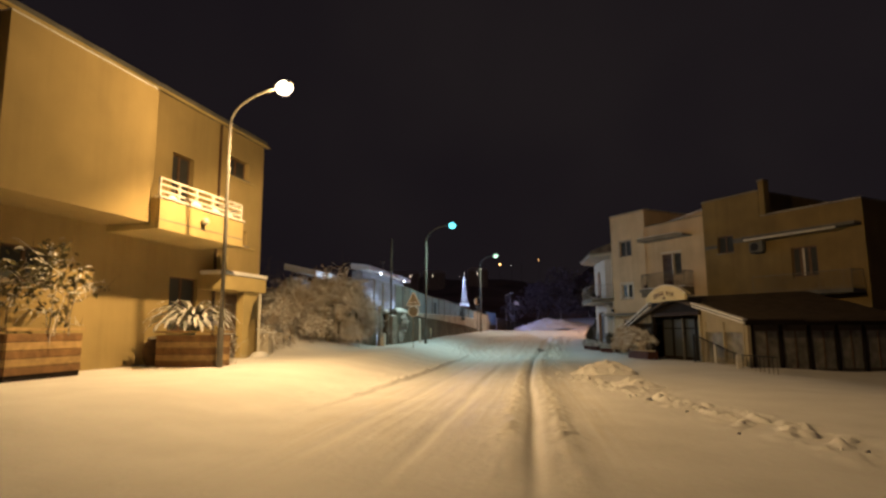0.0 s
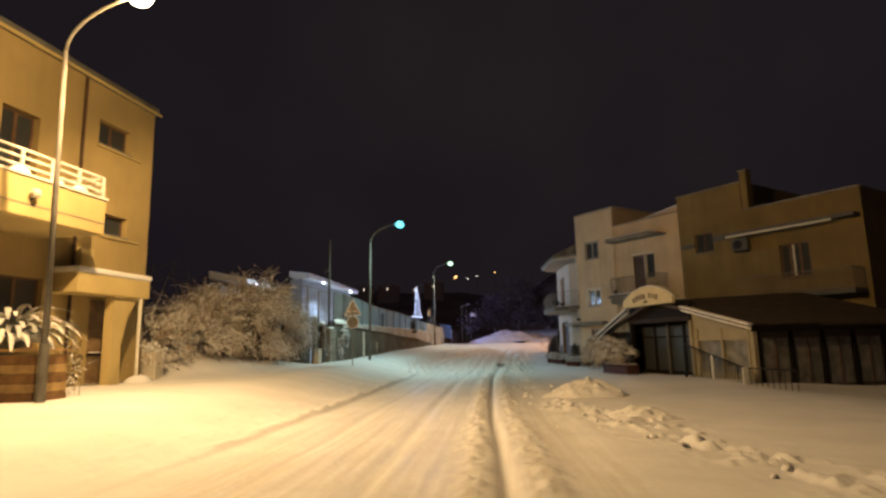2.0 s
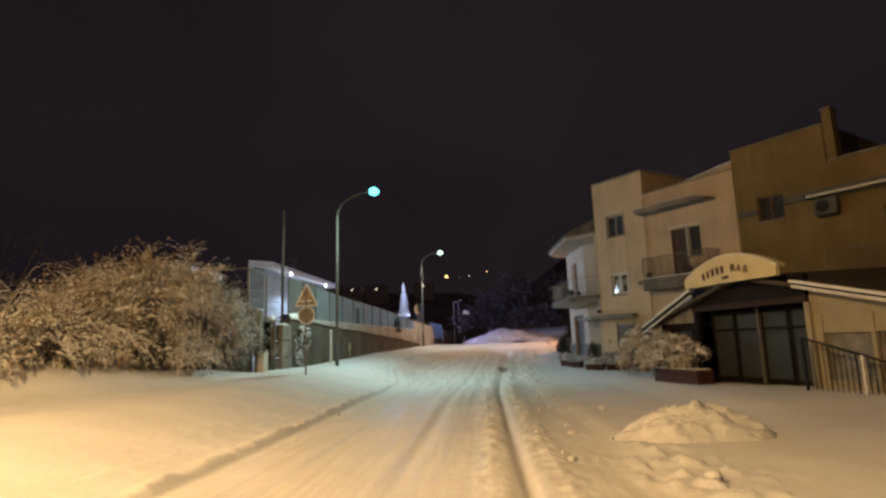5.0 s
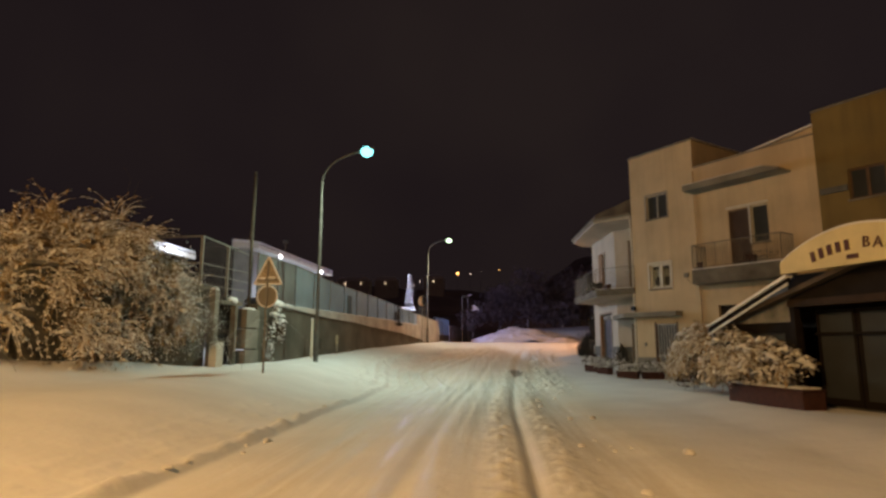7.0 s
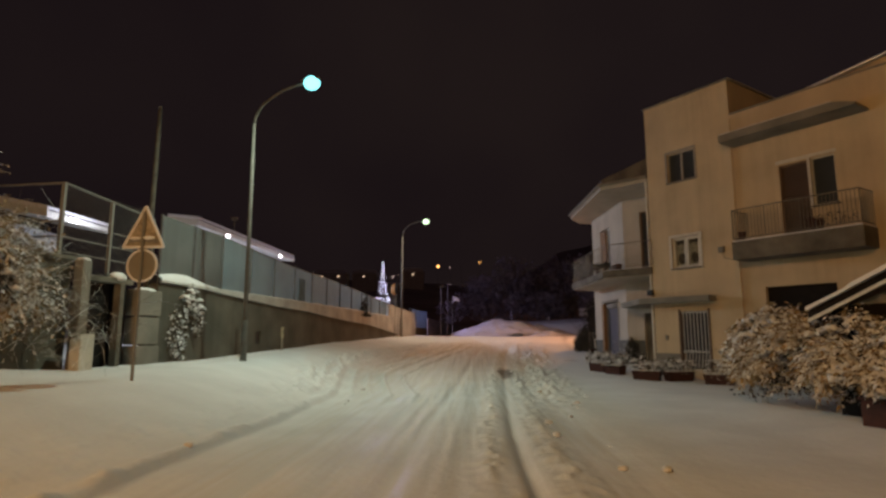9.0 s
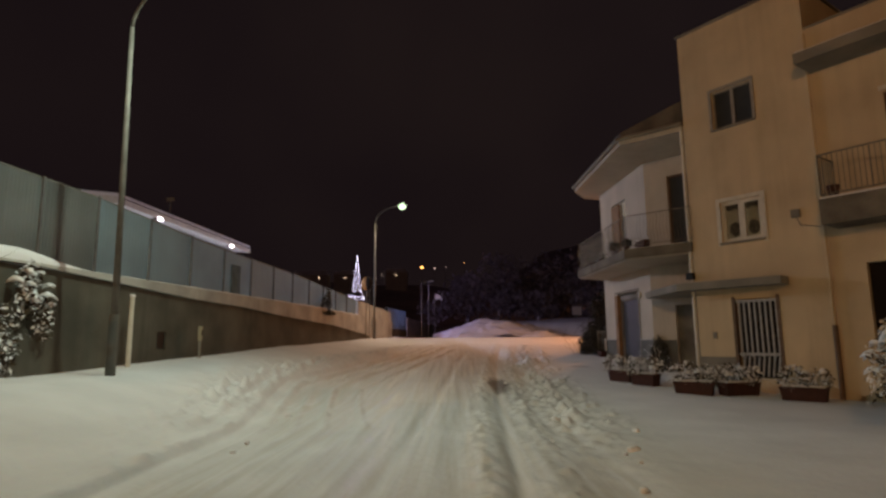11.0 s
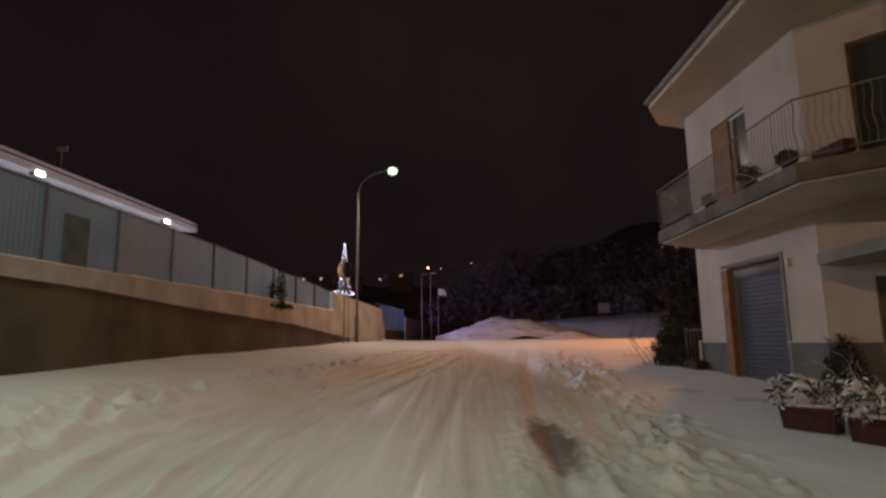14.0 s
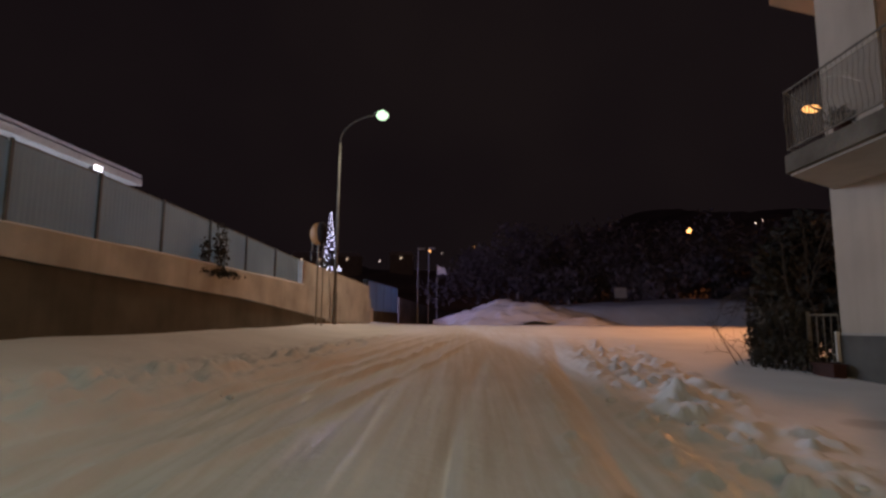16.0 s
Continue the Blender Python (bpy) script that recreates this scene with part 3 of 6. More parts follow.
part("snow_cover", box(-0.03, 3.43, 0.05, 6.3, 10.113, 10.16, 0.02), SNOW, white)
part("roof_slab", box(3.404, 8.32, 0.0, 8.0, 8.753, 8.83, 0.02), CONCRETE, white)
part("upper_roof", extrude_y([(5.4, 8.835), (8.3, 8.835), (8.3, 9.25)], 0.5, 7.5), WHITE, white)
part("snow_cover", extrude_y([(5.2, 8.835), (8.3, 9.256), (8.3, 9.32), (5.2, 8.90)], 0.35, 7.6), SNOW, white)
window(white, 0.9, 2.0, 6.9, 8.0, FRAME_GREY, GLASS, 2, 0.08, bar=0.05)
window(white, 0.9, 2.0, 3.68, 4.8, FRAME, CLEAR, 2, 0.06, label="white-framed window with lace curtains", bar=0.1)
for k in range(2):
    x = 1.0 + k * 0.5
    part("curtain", box(x - 0.05, x + 0.46, 0.135, 0.14, 3.72, 4.76), FRAME, white, "drawn white lace curtain")
    oval = [(x + 0.21 + 0.15 * math.cos(q / 16 * 2 * math.pi), 4.02 + 0.20 * math.sin(q / 16 * 2 * math.pi)) for q in range(16)]
    part("lace_motif", extrude_y(oval, 0.128, 0.132), LACE, white, "grey lace motif")
    hem = [(x + 0.0, 4.70)] + [(x + 0.42 * q / 12, 4.60 - 0.06 * abs(math.sin(q / 12 * math.pi * 2))) for q in range(13)] + [(x + 0.42, 4.70)]
    part("valance", extrude_y(hem, 0.128, 0.132), LACE, white, "scalloped valance")
# near-black sheet behind the curtains stands in for the unlit room
part("dark_room", box(0.85, 2.05, 0.31, 0.33, 3.6, 4.9), DARK, white)
# surround of the lower window
bm = bmesh.new()
for a in ((0.80, 0.897, 3.60, 4.90), (2.003, 2.1, 3.60, 4.90), (0.897, 2.003, 4.803, 4.9)):
    box(a[0], a[1], -0.03, 0.04, a[2], a[3], bm=bm)
part("window_surround", bm, FRAME, white)
# surround of the upper window
bm = bmesh.new()
for a in ((0.82, 0.897, 6.84, 8.08), (2.003, 2.08, 6.84, 8.08), (0.897, 2.003, 8.003, 8.08)):
    box(a[0], a[1], -0.025, 0.04, a[2], a[3], bm=bm)
part("window_surround", bm, FRAME_GREY, white)
part("door_head", box(4.80, 6.52, -0.04, -0.002, 6.62, 6.72, 0.01), FRAME, white)
# grille door
gd = new("grille_door")
gd.parent = white
part("door_leaf", box(1.07, 2.15, 0.2, 0.25, 0.1, 2.12), DARK, gd)
part("door_frame", box(1.0, 1.08, -0.02, 0.1, 0.0, 2.2), FRAME_BROWN, gd)
part("door_frame", box(2.14, 2.22, -0.02, 0.1, 0.0, 2.2), FRAME_BROWN, gd)
for k in range(8):
    x = 1.14 + k * 0.135
    part("bar", box(x, x + 0.045, 0.02, 0.06, 0.72 if k % 2 else 0.62, 2.08), GRILLE, gd)
part("cross_bar", box(1.09, 2.13, 0.015, 0.065, 0.66, 0.74), GRILLE, gd)
part("cross_bar", box(1.09, 2.13, 0.015, 0.065, 2.04, 2.10), GRILLE, gd)
for k in range(8):
    x = 1.12 + k * 0.125
    part("bar", extrude_y([(x, 0.14), (x + 0.045, 0.14), (x + 0.12, 0.64), (x + 0.075, 0.64)], 0.02, 0.06), GRILLE, gd)
part("entry_phone", box(0.42, 0.54, -0.03, 0.0, 1.1, 1.28, 0.01), CONCRETE, white)
part("plinth", box(-0.02, 1.0, -0.03, 0.0, -0.8, 0.62), CONCRETE, white)
# balcony over the garage
bal = new("balcony")
bal.parent = white
part("slab", box(3.7, 7.35, -0.95, -0.003, 3.62, 4.20, 0.02), STAINED, bal)
part("snow_cover", box(3.72, 7.33, -0.90, -0.02, 4.202, 4.25, 0.02), SNOW, bal)
railing(bal, (3.74, -0.91), (7.31, -0.91), 4.30, 5.22, 0.1, material=RAILGREY)
railing(bal, (3.74, -0.88), (3.74, -0.03), 4.30, 5.22, 0.1, material=RAILGREY)
railing(bal, (7.31, -0.88), (7.31, -0.03), 4.30, 5.22, 0.1, material=RAILGREY)
bd = new("balcony_door")
bd.parent = white
part("door_frame", wall(4.87, 5.74, 4.32, 6.57, 0.08, [(4.93, 5.68, 4.36, 6.5)]), FRAME_BROWN, bd).location = (0, 0.03, 0)
for k in range(24):
    part("louvre", box(4.93, 5.68, 0.06, 0.09, 4.37 + k * 0.0885, 4.37 + k * 0.0885 + 0.075), BROWN, bd)
part("mullion", box(5.72, 5.80, -0.03, 0.08, 5.05, 6.62), FRAME, white, "white window upright")
window(white, 5.80, 6.46, 5.12, 6.60, FRAME, GLASS, 1, 0.08, sill=True, bar=0.04)
for x, h in ((6.0, 0.35), (6.2, 0.3), (3.95, 0.25)):
    part("flower_pot", tube([(x, -0.75, 4.25), (x, -0.75, 4.25 + h)], [0.1, 0.14], 8), TERRA, white)
for q, x in enumerate((5.95, 6.2, 6.45, 6.7, 6.95)):
    bm = bmesh.new()
    for k in range(34):
        a, r = k * 2.39996, 0.05 + 0.13 * ((k * 7 + q * 3) % 10) / 10
        c = Vector((x + r * math.cos(a), -0.70 + 0.7 * r * math.sin(a), 4.40 + 0.30 * ((k * 3 + q) % 11) / 11))
        t = Vector((math.cos(a), math.sin(a), 0.5 - 0.1 * (k % 8))).normalized() * 0.09
        w = t.cross(Vector((0, 0, 1))).normalized() * 0.035
        bm.faces.new([bm.verts.new(v) for v in (c, c + t * 0.5 + w, c + t, c + t * 0.5 - w)])
    part("balcony_plant", bm, LEAF_DARK, white)
# canopies
part("canopy", extrude_y([(3.47, 7.57), (7.45, 7.57), (7.45, 7.64), (6.9, 7.82), (3.47, 7.82)], -0.90, -0.003), CONCRETE, white)
part("snow_cover", box(3.49, 6.85, -0.86, -0.02, 7.822, 7.86, 0.02), SNOW, white)
lc = [loc(*p) for p in ((6.02, 49.1), (5.50, 48.75), (5.40, 45.75), (7.10, 43.62), (7.50, 43.98), (6.02, 45.99), (6.9, 46.7), (7.3, 47.7))]
part("porch_canopy", prism(lc, 2.42, 2.62), CONCRETE, white)
# pipes
part("rain_pipe", tube([(3.42, -0.07, 1.4), (3.42, -0.07, 8.6)], 0.045, 8), WHITE, white)
part("rain_pipe", tube([(3.42, -0.07, -0.5), (3.42, -0.07, 1.4)], 0.06, 8), FRAME_BROWN, white, "brown iron foot of the rain pipe")
part("rain_pipe", tube([(-0.09, 0.02, -0.5), (-0.09, 0.02, 2.4), (-0.09, 0.02, 2.8), (-0.09, 0.02, 7.3)], 0.055, 8), FRAME, white)
part("hopper", box(-0.2, 0.02, -0.13, 0.06, 2.76, 2.95, 0.02), IRON, white)
part("meter_box", box(2.72, 2.92, -0.1, 0.0, 4.05, 4.25, 0.01), CONCRETE, white)
part("cable", tube([(2.82, -0.03, 4.05), (2.9, -0.03, 3.85), (3.4, -0.03, 3.72)], 0.012, 5), CONCRETE, white)
# shade inside the garage opening, put in as a near-black sheet
part("garage_shade_sheet", box(4.16, 6.2, 0.14, 0.2, -0.2, 2.78), DARK, white, "near-black sheet standing in for the shade in the garage opening")

# the wing beyond the tower: a street front and a splayed front that runs to the tower
W = Matrix.Translation((5.50, 54.0, 0)) @ Matrix.Rotation(math.atan2(-4.7, 0.37), 4, "Z")
W2 = W.inverted() @ Matrix.Translation((5.87, 49.3, 0)) @ Matrix.Rotation(radians(-45), 4, "Z")
wing = thing("white_wing", W, "white rendered two-storey wing with wrap-around balcony and eaves", "house")


def splayed(ob):
    ob.matrix_local = W2
    return ob


part("wall", wall(0.0, 4.715, -0.8, 7.3, 0.3, [(1.5, 3.56, -0.2, 2.82), (1.3, 2.84, 3.9, 6.38)]), WING, wing)
splayed(part("wall", wall(0.0, 3.1, -0.8, 7.3, 0.3, [(0.8, 1.95, -0.3, 2.2), (0.8, 2.2, 3.95, 6.55)]), WING, wing))
part("end_wall", box(0.0, 0.3, 0.303, 8.0, -0.8, 7.3), WING, wing)
for a, b in ((0.0, 1.245), (3.565, 4.73)):
    part("plinth", box(a, b, -0.025, -0.002, -0.7, 1.06), GREY, wing, "grey painted plinth")
    part("plinth_edge", box(a, b, -0.035, -0.002, 1.063, 1.10), LEDGE, wing)
for a, b in ((0.01, 0.795), (1.955, 3.1)):
    splayed(part("plinth", box(a, b, -0.025, -0.002, -0.7, 1.06), GREY, wing, "grey painted plinth"))
part("door_jamb", box(1.25, 1.53, -0.04, 0.12, -0.3, 2.78), JAMB, wing, "orange-brown timber jamb")
part("door_head", box(1.25, 3.66, -0.03, 0.1, 2.823, 2.90), CONCRETE, wing)
part("door_jamb", box(3.565, 3.66, -0.03, 0.1, -0.3, 2.82), CONCRETE, wing)
sh = new("roller_shutter")
sh.parent = wing
for k in range(27):
    part("slat", box(1.6, 3.55, 0.17, 0.20, -0.1 + k * 0.1, -0.1 + k * 0.1 + 0.09), SHUTTER, sh)
part("drum", tube([(1.58, 0.20, 2.66), (3.55, 0.20, 2.66)], 0.13, 12), METAL, sh, smooth=True)
part("guide", box(1.535, 1.60, 0.10, 0.20, -0.2, 2.8), METAL, sh)
for k in range(22):
    part("guide_tooth", box(1.60, 1.66, 0.145, 0.168, -0.05 + k * 0.12, 0.0 + k * 0.12), CONCRETE, sh)
d2 = new("metal_door")
d2.parent = wing
d2.matrix_local = W2
part("door_leaf", box(0.8, 1.37, 0.12, 0.16, -0.3, 2.2), STAINED, d2)
part("door_leaf", box(1.38, 1.95, 0.12, 0.16, -0.3, 2.2), SHUTTER, d2)
part("door_panel", box(0.88, 1.29, 0.10, 0.118, 0.25, 1.0), STAINED, d2)
part("door_panel", box(0.88, 1.29, 0.10, 0.118, 1.15, 2.05), STAINED, d2)
part("door_handle", box(1.29, 1.33, 0.07, 0.12, 0.95, 1.1), METAL, d2)
window(wing, 1.3, 2.84, 3.9, 6.38, FRAME, GLASS, 2, 0.1, sill=False)
part("shutter", box(1.32, 2.06, 0.02, 0.08, 3.92, 6.34), JAMB, wing, "orange-brown window shutter")
splayed(window(wing, 0.8, 2.2, 3.95, 6.55, FRAME_BROWN, GLASS, 2, 0.1, sill=False, name="balcony_door"))
WI = W.inverted()


def wl(x, y):
    p = WI @ Vector((x, y, 0))
    return (p.x, p.y)


OUT = [(4.20, 52.95), (4.46, 47.30), (5.98, 45.94)]
poly = [wl(*p) for p in [(5.49, 53.9), *OUT, (6.75, 46.5), (7.55, 47.6), (5.85, 49.28)]]
wb = new("balcony")
wb.parent = wing
part("slab", prism(poly, 3.56, 3.84), STAINED, wb, "stained concrete balcony slab")
part("soffit", prism([wl(*p) for p in [(5.49, 53.85), (4.28, 52.95), (4.54, 47.36), (5.97, 46.05), (6.7, 46.6), (7.5, 47.6), (5.84, 49.28)]], 3.52, 3.557), WING, wb, "pale plastered underside")
part("snow_cover", prism([wl(*p) for p in ((5.45, 53.7), (4.33, 52.85), (4.6, 47.4), (5.95, 46.15), (6.3, 46.6), (5.80, 49.2))], 3.842, 3.88), SNOW, wb)
for p, q in zip(OUT, OUT[1:]):
    railing(wb, wl(p[0] + 0.05, p[1]), wl(q[0] + 0.05, q[1]), 3.94, 4.87, 0.1, material=RAILGREY, wave=0.02, r=0.005, top=0.016)
railing(wb, wl(5.45, 53.85), wl(4.26, 52.95), 3.94, 4.87, 0.1, material=RAILGREY, wave=0.02, r=0.005, top=0.016)
part("screen", prism([wl(4.29, 52.85), wl(4.42, 49.5), wl(4.425, 49.5), wl(4.295, 52.85)], 3.96, 4.8), NET, wb, "thin netting behind the railing").visible_shadow = False
tr = wl(5.0, 47.2)
part("flower_trough", box(tr[0] - 0.35, tr[0] + 0.35, tr[1] - 0.1, tr[1] + 0.1, 3.88, 4.08, 0.02), TERRA, wb)
eave = [wl(*p) for p in [(6.6, 55.0), (4.9, 54.35), (4.28, 53.2), (4.5, 47.3), (5.98, 46.02), (6.5, 46.4), (8.5, 49.0), (9.5, 53.0)]]
part("eaves_slab", prism(eave, 7.18, 7.34), WING, wing, "white overhanging eaves slab")
part("gutter", tube([(*wl(4.22, 53.2), 7.36), (*wl(4.44, 47.25), 7.36), (*wl(5.95, 45.95), 7.36)], 0.07, 8), CONCRETE, wing)
rf = [wl(*p) for p in [(6.5, 54.9), (4.95, 54.3), (4.35, 53.15), (4.57, 47.35), (6.05, 46.15), (8.5, 49.0), (9.5, 53.0)]]
part("roof", prism(rf, 7.343, [8.3, 7.55, 7.46, 7.62, 8.15, 8.6, 8.6]), ROOF_PATCHY, wing, "low dark roof with patches of snow")
part("lamp", box(3.80, 3.88, -0.08, -0.002, 2.55, 2.75, 0.01), FRAME, wing, "small wall lamp")

# ---- the yellow house ----
yel = thing("yellow_house", F, "yellow rendered house with chimney, ledges and a long balcony", "house")
YH = [(9.3, 10.4, 6.12, 7.18), (13.9, 15.3, 4.25, 5.9)]
part("wall", wall(8.325, 12.2, -1.2, 9.56, 0.3, YH[:1]), YELLOW, yel)
part("wall", wall(12.203, 17.7, -1.2, 8.0, 0.3, YH[1:]), YELLOW, yel)
part("side_wall", box(17.4, 17.7, 0.303, 9.0, -1.2, 8.0), YELLOW, yel)
part("side_wall", box(11.9, 12.2, 0.303, 7.0, 7.8, 9.56), YELLOW, yel)
part("side_wall", box(8.325, 8.6, 0.303, 7.0, 8.0, 9.56), YELLOW, yel)
part("roof", box(8.3, 12.24, -0.05, 7.2, 9.563, 9.63, 0.02), CONCRETE, yel)
part("roof", box(12.245, 17.75, -0.05, 9.2, 8.003, 8.07, 0.02), CONCRETE, yel)
part("snow_cover", box(12.7, 17.6, 0.1, 9.0, 8.073, 8.12, 0.02), SNOW, yel)
ch = new("chimney")
ch.parent = yel
part("shaft", box(12.26, 12.60, -0.02, 0.5, 8.075, 10.12, 0.02), YELLOW, ch)
part("cap", box(12.22, 12.64, -0.06, 0.54, 10.123, 10.2, 0.02), CONCRETE, ch)
window(yel, 9.3, 10.4, 6.12, 7.18, FRAME_BROWN, GLASS, 2, 0.1)
window(yel, 13.9, 15.3, 4.25, 5.9, FRAME_BROWN, GLASS, 3, 0.1, sill=False, name="balcony_door", bar=0.08)
part("curtain", box(14.46, 14.57, 0.09, 0.098, 4.3, 5.82), FRAME, yel, "white curtain strip")
part("ledge", box(8.4, 9.28, -0.10, -0.002, 6.46, 6.66), GREY, yel)
part("ledge", box(10.45, 11.4, -0.12, -0.002, 6.62, 6.90), GREY, yel)
part("canopy", box(11.4, 17.6, -0.7, -0.002, 6.66, 6.82, 0.02), GREY, yel)
part("awning_case", box(11.6, 16.7, -0.80, -0.66, 6.55, 6.65, 0.03), RAILWHITE, yel, "rolled white awning")
ac = new("air_conditioner")
ac.parent = yel
part("casing", box(11.65, 12.5, -0.38, -0.05, 5.88, 6.5, 0.02), GREY, ac)
part("fan_grille", tube([(12.0, -0.40, 6.19), (12.0, -0.382, 6.19)], 0.24, 16), IRON, ac)
part("bracket", box(11.75, 12.4, -0.36, -0.002, 5.80, 5.877), IRON, ac)
yb = new("balcony")
yb.parent = yel
part("slab", box(12.2, 17.5, -1.2, -0.003, 3.2, 3.42, 0.02), GREY, yb)
railing(yb, (12.25, -1.15), (17.45, -1.15), 3.5, 4.35, 0.12, material=RAILGREY)
railing(yb, (17.45, -1.1), (17.45, -0.05), 3.5, 4.35, 0.12, material=RAILGREY)
part("back_wall", box(3.4, 17.7, 9.003, 9.3, -1.2, 8.1), YELLOW, yel)

# ---- the bar pavilion ----
PA = math.atan2(-9.74, 3.2)
P = Matrix.Translation((5.3, 34.74, 0)) @ Matrix.Rotation(PA, 4, "Z")
bar = thing("bar_pavilion", P, "single-storey timber bar pavilion with low dark roof and arched sign", "building")
part("front_wall", wall(0.5, 2.9, -1.0, 1.75, 0.12, [(0.8, 2.5, 0.3, 1.5)]), DARK, bar)
part("front_pane", box(0.8, 2.5, 0.05, 0.06, 0.3, 1.5), GLASS, bar)
part("front_wall", wall(7.0, 10.1, -1.0, 1.75, 0.12, [(7.25, 9.9, 0.1, 1.35)]), CREAM, bar)
part("gable", extrude_y([(0.5, 1.753), (2.85, 1.753), (2.85, 2.62), (2.4, 2.5)], 0.0, 0.1), FROST, bar, "grey translucent gable panel")
part("gable", extrude_y([(7.05, 1.753), (10.0, 1.753), (7.05, 2.6)], 0.0, 0.1), CREAM, bar)
part("lintel", box(2.75, 7.05, -0.12, 0.14, 2.08, 2.24, 0.01), FRAME_DARK, bar)
part("dark_fascia", box(2.75, 7.0, -0.05, 0.1, 2.243, 2.80), DARK, bar)
for x in (2.78, 6.95):
    part("post", box(x, x + 0.14, -0.10, 0.06, -0.9, 2.077, 0.01), DARK if x < 5 else CREAM, bar)
ent = new("entrance")
ent.parent = bar
# back wall near black: the unlit depth of the entrance is in its colour
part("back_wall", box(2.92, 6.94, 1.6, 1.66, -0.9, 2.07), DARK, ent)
part("floor_slab", box(2.92, 6.94, 0.15, 1.6, -0.9, -0.06), GREY, ent)
for k in range(4):
    x = 3.0 + k * 0.99
    lf = new("door_leaf")
    lf.parent = ent
    part("frame", wall(x, x + 0.95, -0.06, 2.0, 0.05, [(x + 0.07, x + 0.88, 0.1, 1.93)]), DARK, lf).location = (0, 0.4, 0)
    part("pane", box(x + 0.07, x + 0.88, 0.42, 0.43, 0.1, 1.93), GLASS, lf)
part("door_post", box(4.93, 5.01, 0.3, 0.38, -0.06, 2.07), POLE, ent)
part("door_rail", box(3.0, 6.92, 0.33, 0.38, 1.45, 1.51), DARK, ent)
for x in (7.25, 8.55, 9.82):
    part("wall_post", box(x, x + 0.1, -0.04, 0.16, -0.9, 1.75, 0.01), CREAM, bar)
for x in (7.36, 8.66):
    part("wall_panel", box(x, x + 1.15, 0.07, 0.10, 0.1, 1.35), FROST, bar, "grey frosted wind panel")
part("corner_post", box(10.0, 10.16, -0.06, 0.10, -0.9, 1.72, 0.01), CREAM, bar)
# side wall towards the street's near end
for k in range(5):
    y = 0.12 + k * 1.3
    part("side_post", box(10.02, 10.14, y, y + 0.12, -1.1, 1.68), DARK, bar)
    part("side_panel", box(10.05, 10.09, y + 0.125, y + 1.29, -1.1, 1.68), SIDE_SHEET, bar)
    part("side_window", box(10.095, 10.11, y + 0.2, y + 1.2, -0.2, 1.35), FROST, bar)
    part("side_window_frame", box(10.113, 10.13, y + 0.67, y + 0.73, -0.2, 1.35), FRAME_BROWN, bar)
part("back_side", box(0.5, 10.1, 7.0, 7.1, -1.1, 1.7), DARK, bar)
part("left_side", box(0.5, 0.6, 0.13, 6.99, -1.1, 1.7), DARK, bar)
bm = bmesh.new()
vs = [bm.verts.new(v) for v in ((0.4, -0.3, 1.72), (4.9, -0.3, 2.98), (10.35, -0.3, 1.84), (10.55, 7.4, 1.84), (4.9, 7.4, 3.35), (-0.1, 7.4, 1.9))]
bm.faces.new((vs[0], vs[1], vs[4], vs[5]))
bm.faces.new((vs[1], vs[2], vs[3], vs[4]))
rr = bmesh.ops.extrude_face_region(bm, geom=list(bm.faces))
bmesh.ops.translate(bm, vec=(0, 0, -0.10), verts=[g for g in rr["geom"] if isinstance(g, bmesh.types.BMVert)])
part("roof", bm, DARKROOF, bar, "dark sheet roof")
part("verge_board", extrude_y([(0.35, 1.50), (3.1, 2.60), (3.1, 2.72), (0.35, 1.66)], -0.36, -0.31), DARK, bar)
part("verge_trim", extrude_y([(0.35, 1.46), (3.1, 2.56), (3.1, 2.61), (0.35, 1.52)], -0.39, -0.363), RAILWHITE, bar)
part("verge_snow", extrude_y([(0.35, 1.665), (1.1, 1.955), (1.2, 2.0), (3.1, 2.725), (3.1, 2.80), (1.25, 2.09), (1.1, 2.0), (0.35, 1.73)], -0.42, -0.22), SNOW, bar, "line of snow on the verge")
part("verge_board", extrude_y([(6.9, 2.45), (10.4, 1.64), (10.4, 1.75), (6.9, 2.56)], -0.36, -0.31), RAILWHITE, bar)
part("verge_gap", extrude_y([(6.9, 2.53), (10.4, 1.72), (10.4, 1.765), (6.9, 2.575)], -0.375, -0.363), DARK, bar)
part("verge_snow", extrude_y([(6.9, 2.585), (10.4, 1.775), (10.4, 1.84), (6.9, 2.65)], -0.42, -0.22), SNOW, bar, "line of snow on the verge")
part("notice", box(10.30, 10.36, -0.75, -0.55, -0.1, 0.45), RAILWHITE, bar, "small white notice plate")
part("side_fascia", box(10.36, 10.42, -0.3, 7.4, 1.58, 1.80), DARK, bar)
for x0, z0, x1, z1 in ((7.3, 1.30, 10.0, 1.30), (7.3, 0.12, 10.0, 0.12)):
    part("wall_rail", box(x0, x1, -0.02, -0.002, z0, z0 + 0.07), CREAM, bar)
# arched sign
arch = [(3.05 + 3.6 * k / 20, 2.83 + 0.74 * math.sin(math.pi * (0.06 + 0.88 * k / 20)) ** 0.75) for k in range(21)]
sg = new("sign")
sg.parent = bar
part("board", extrude_y([(6.65, 2.80), *arch[::-1], (3.05, 2.80)][::-1], -0.50, -0.38), SIGNCREAM, sg, "cream arched sign board")
part("edge_snow", tube([(x, -0.44, z + 0.02) for x, z in arch], 0.035, 6), SNOW, sg)
part("hood", tube([(x, -0.2, z) for x, z in arch], 0.05, 6), CREAM, sg)


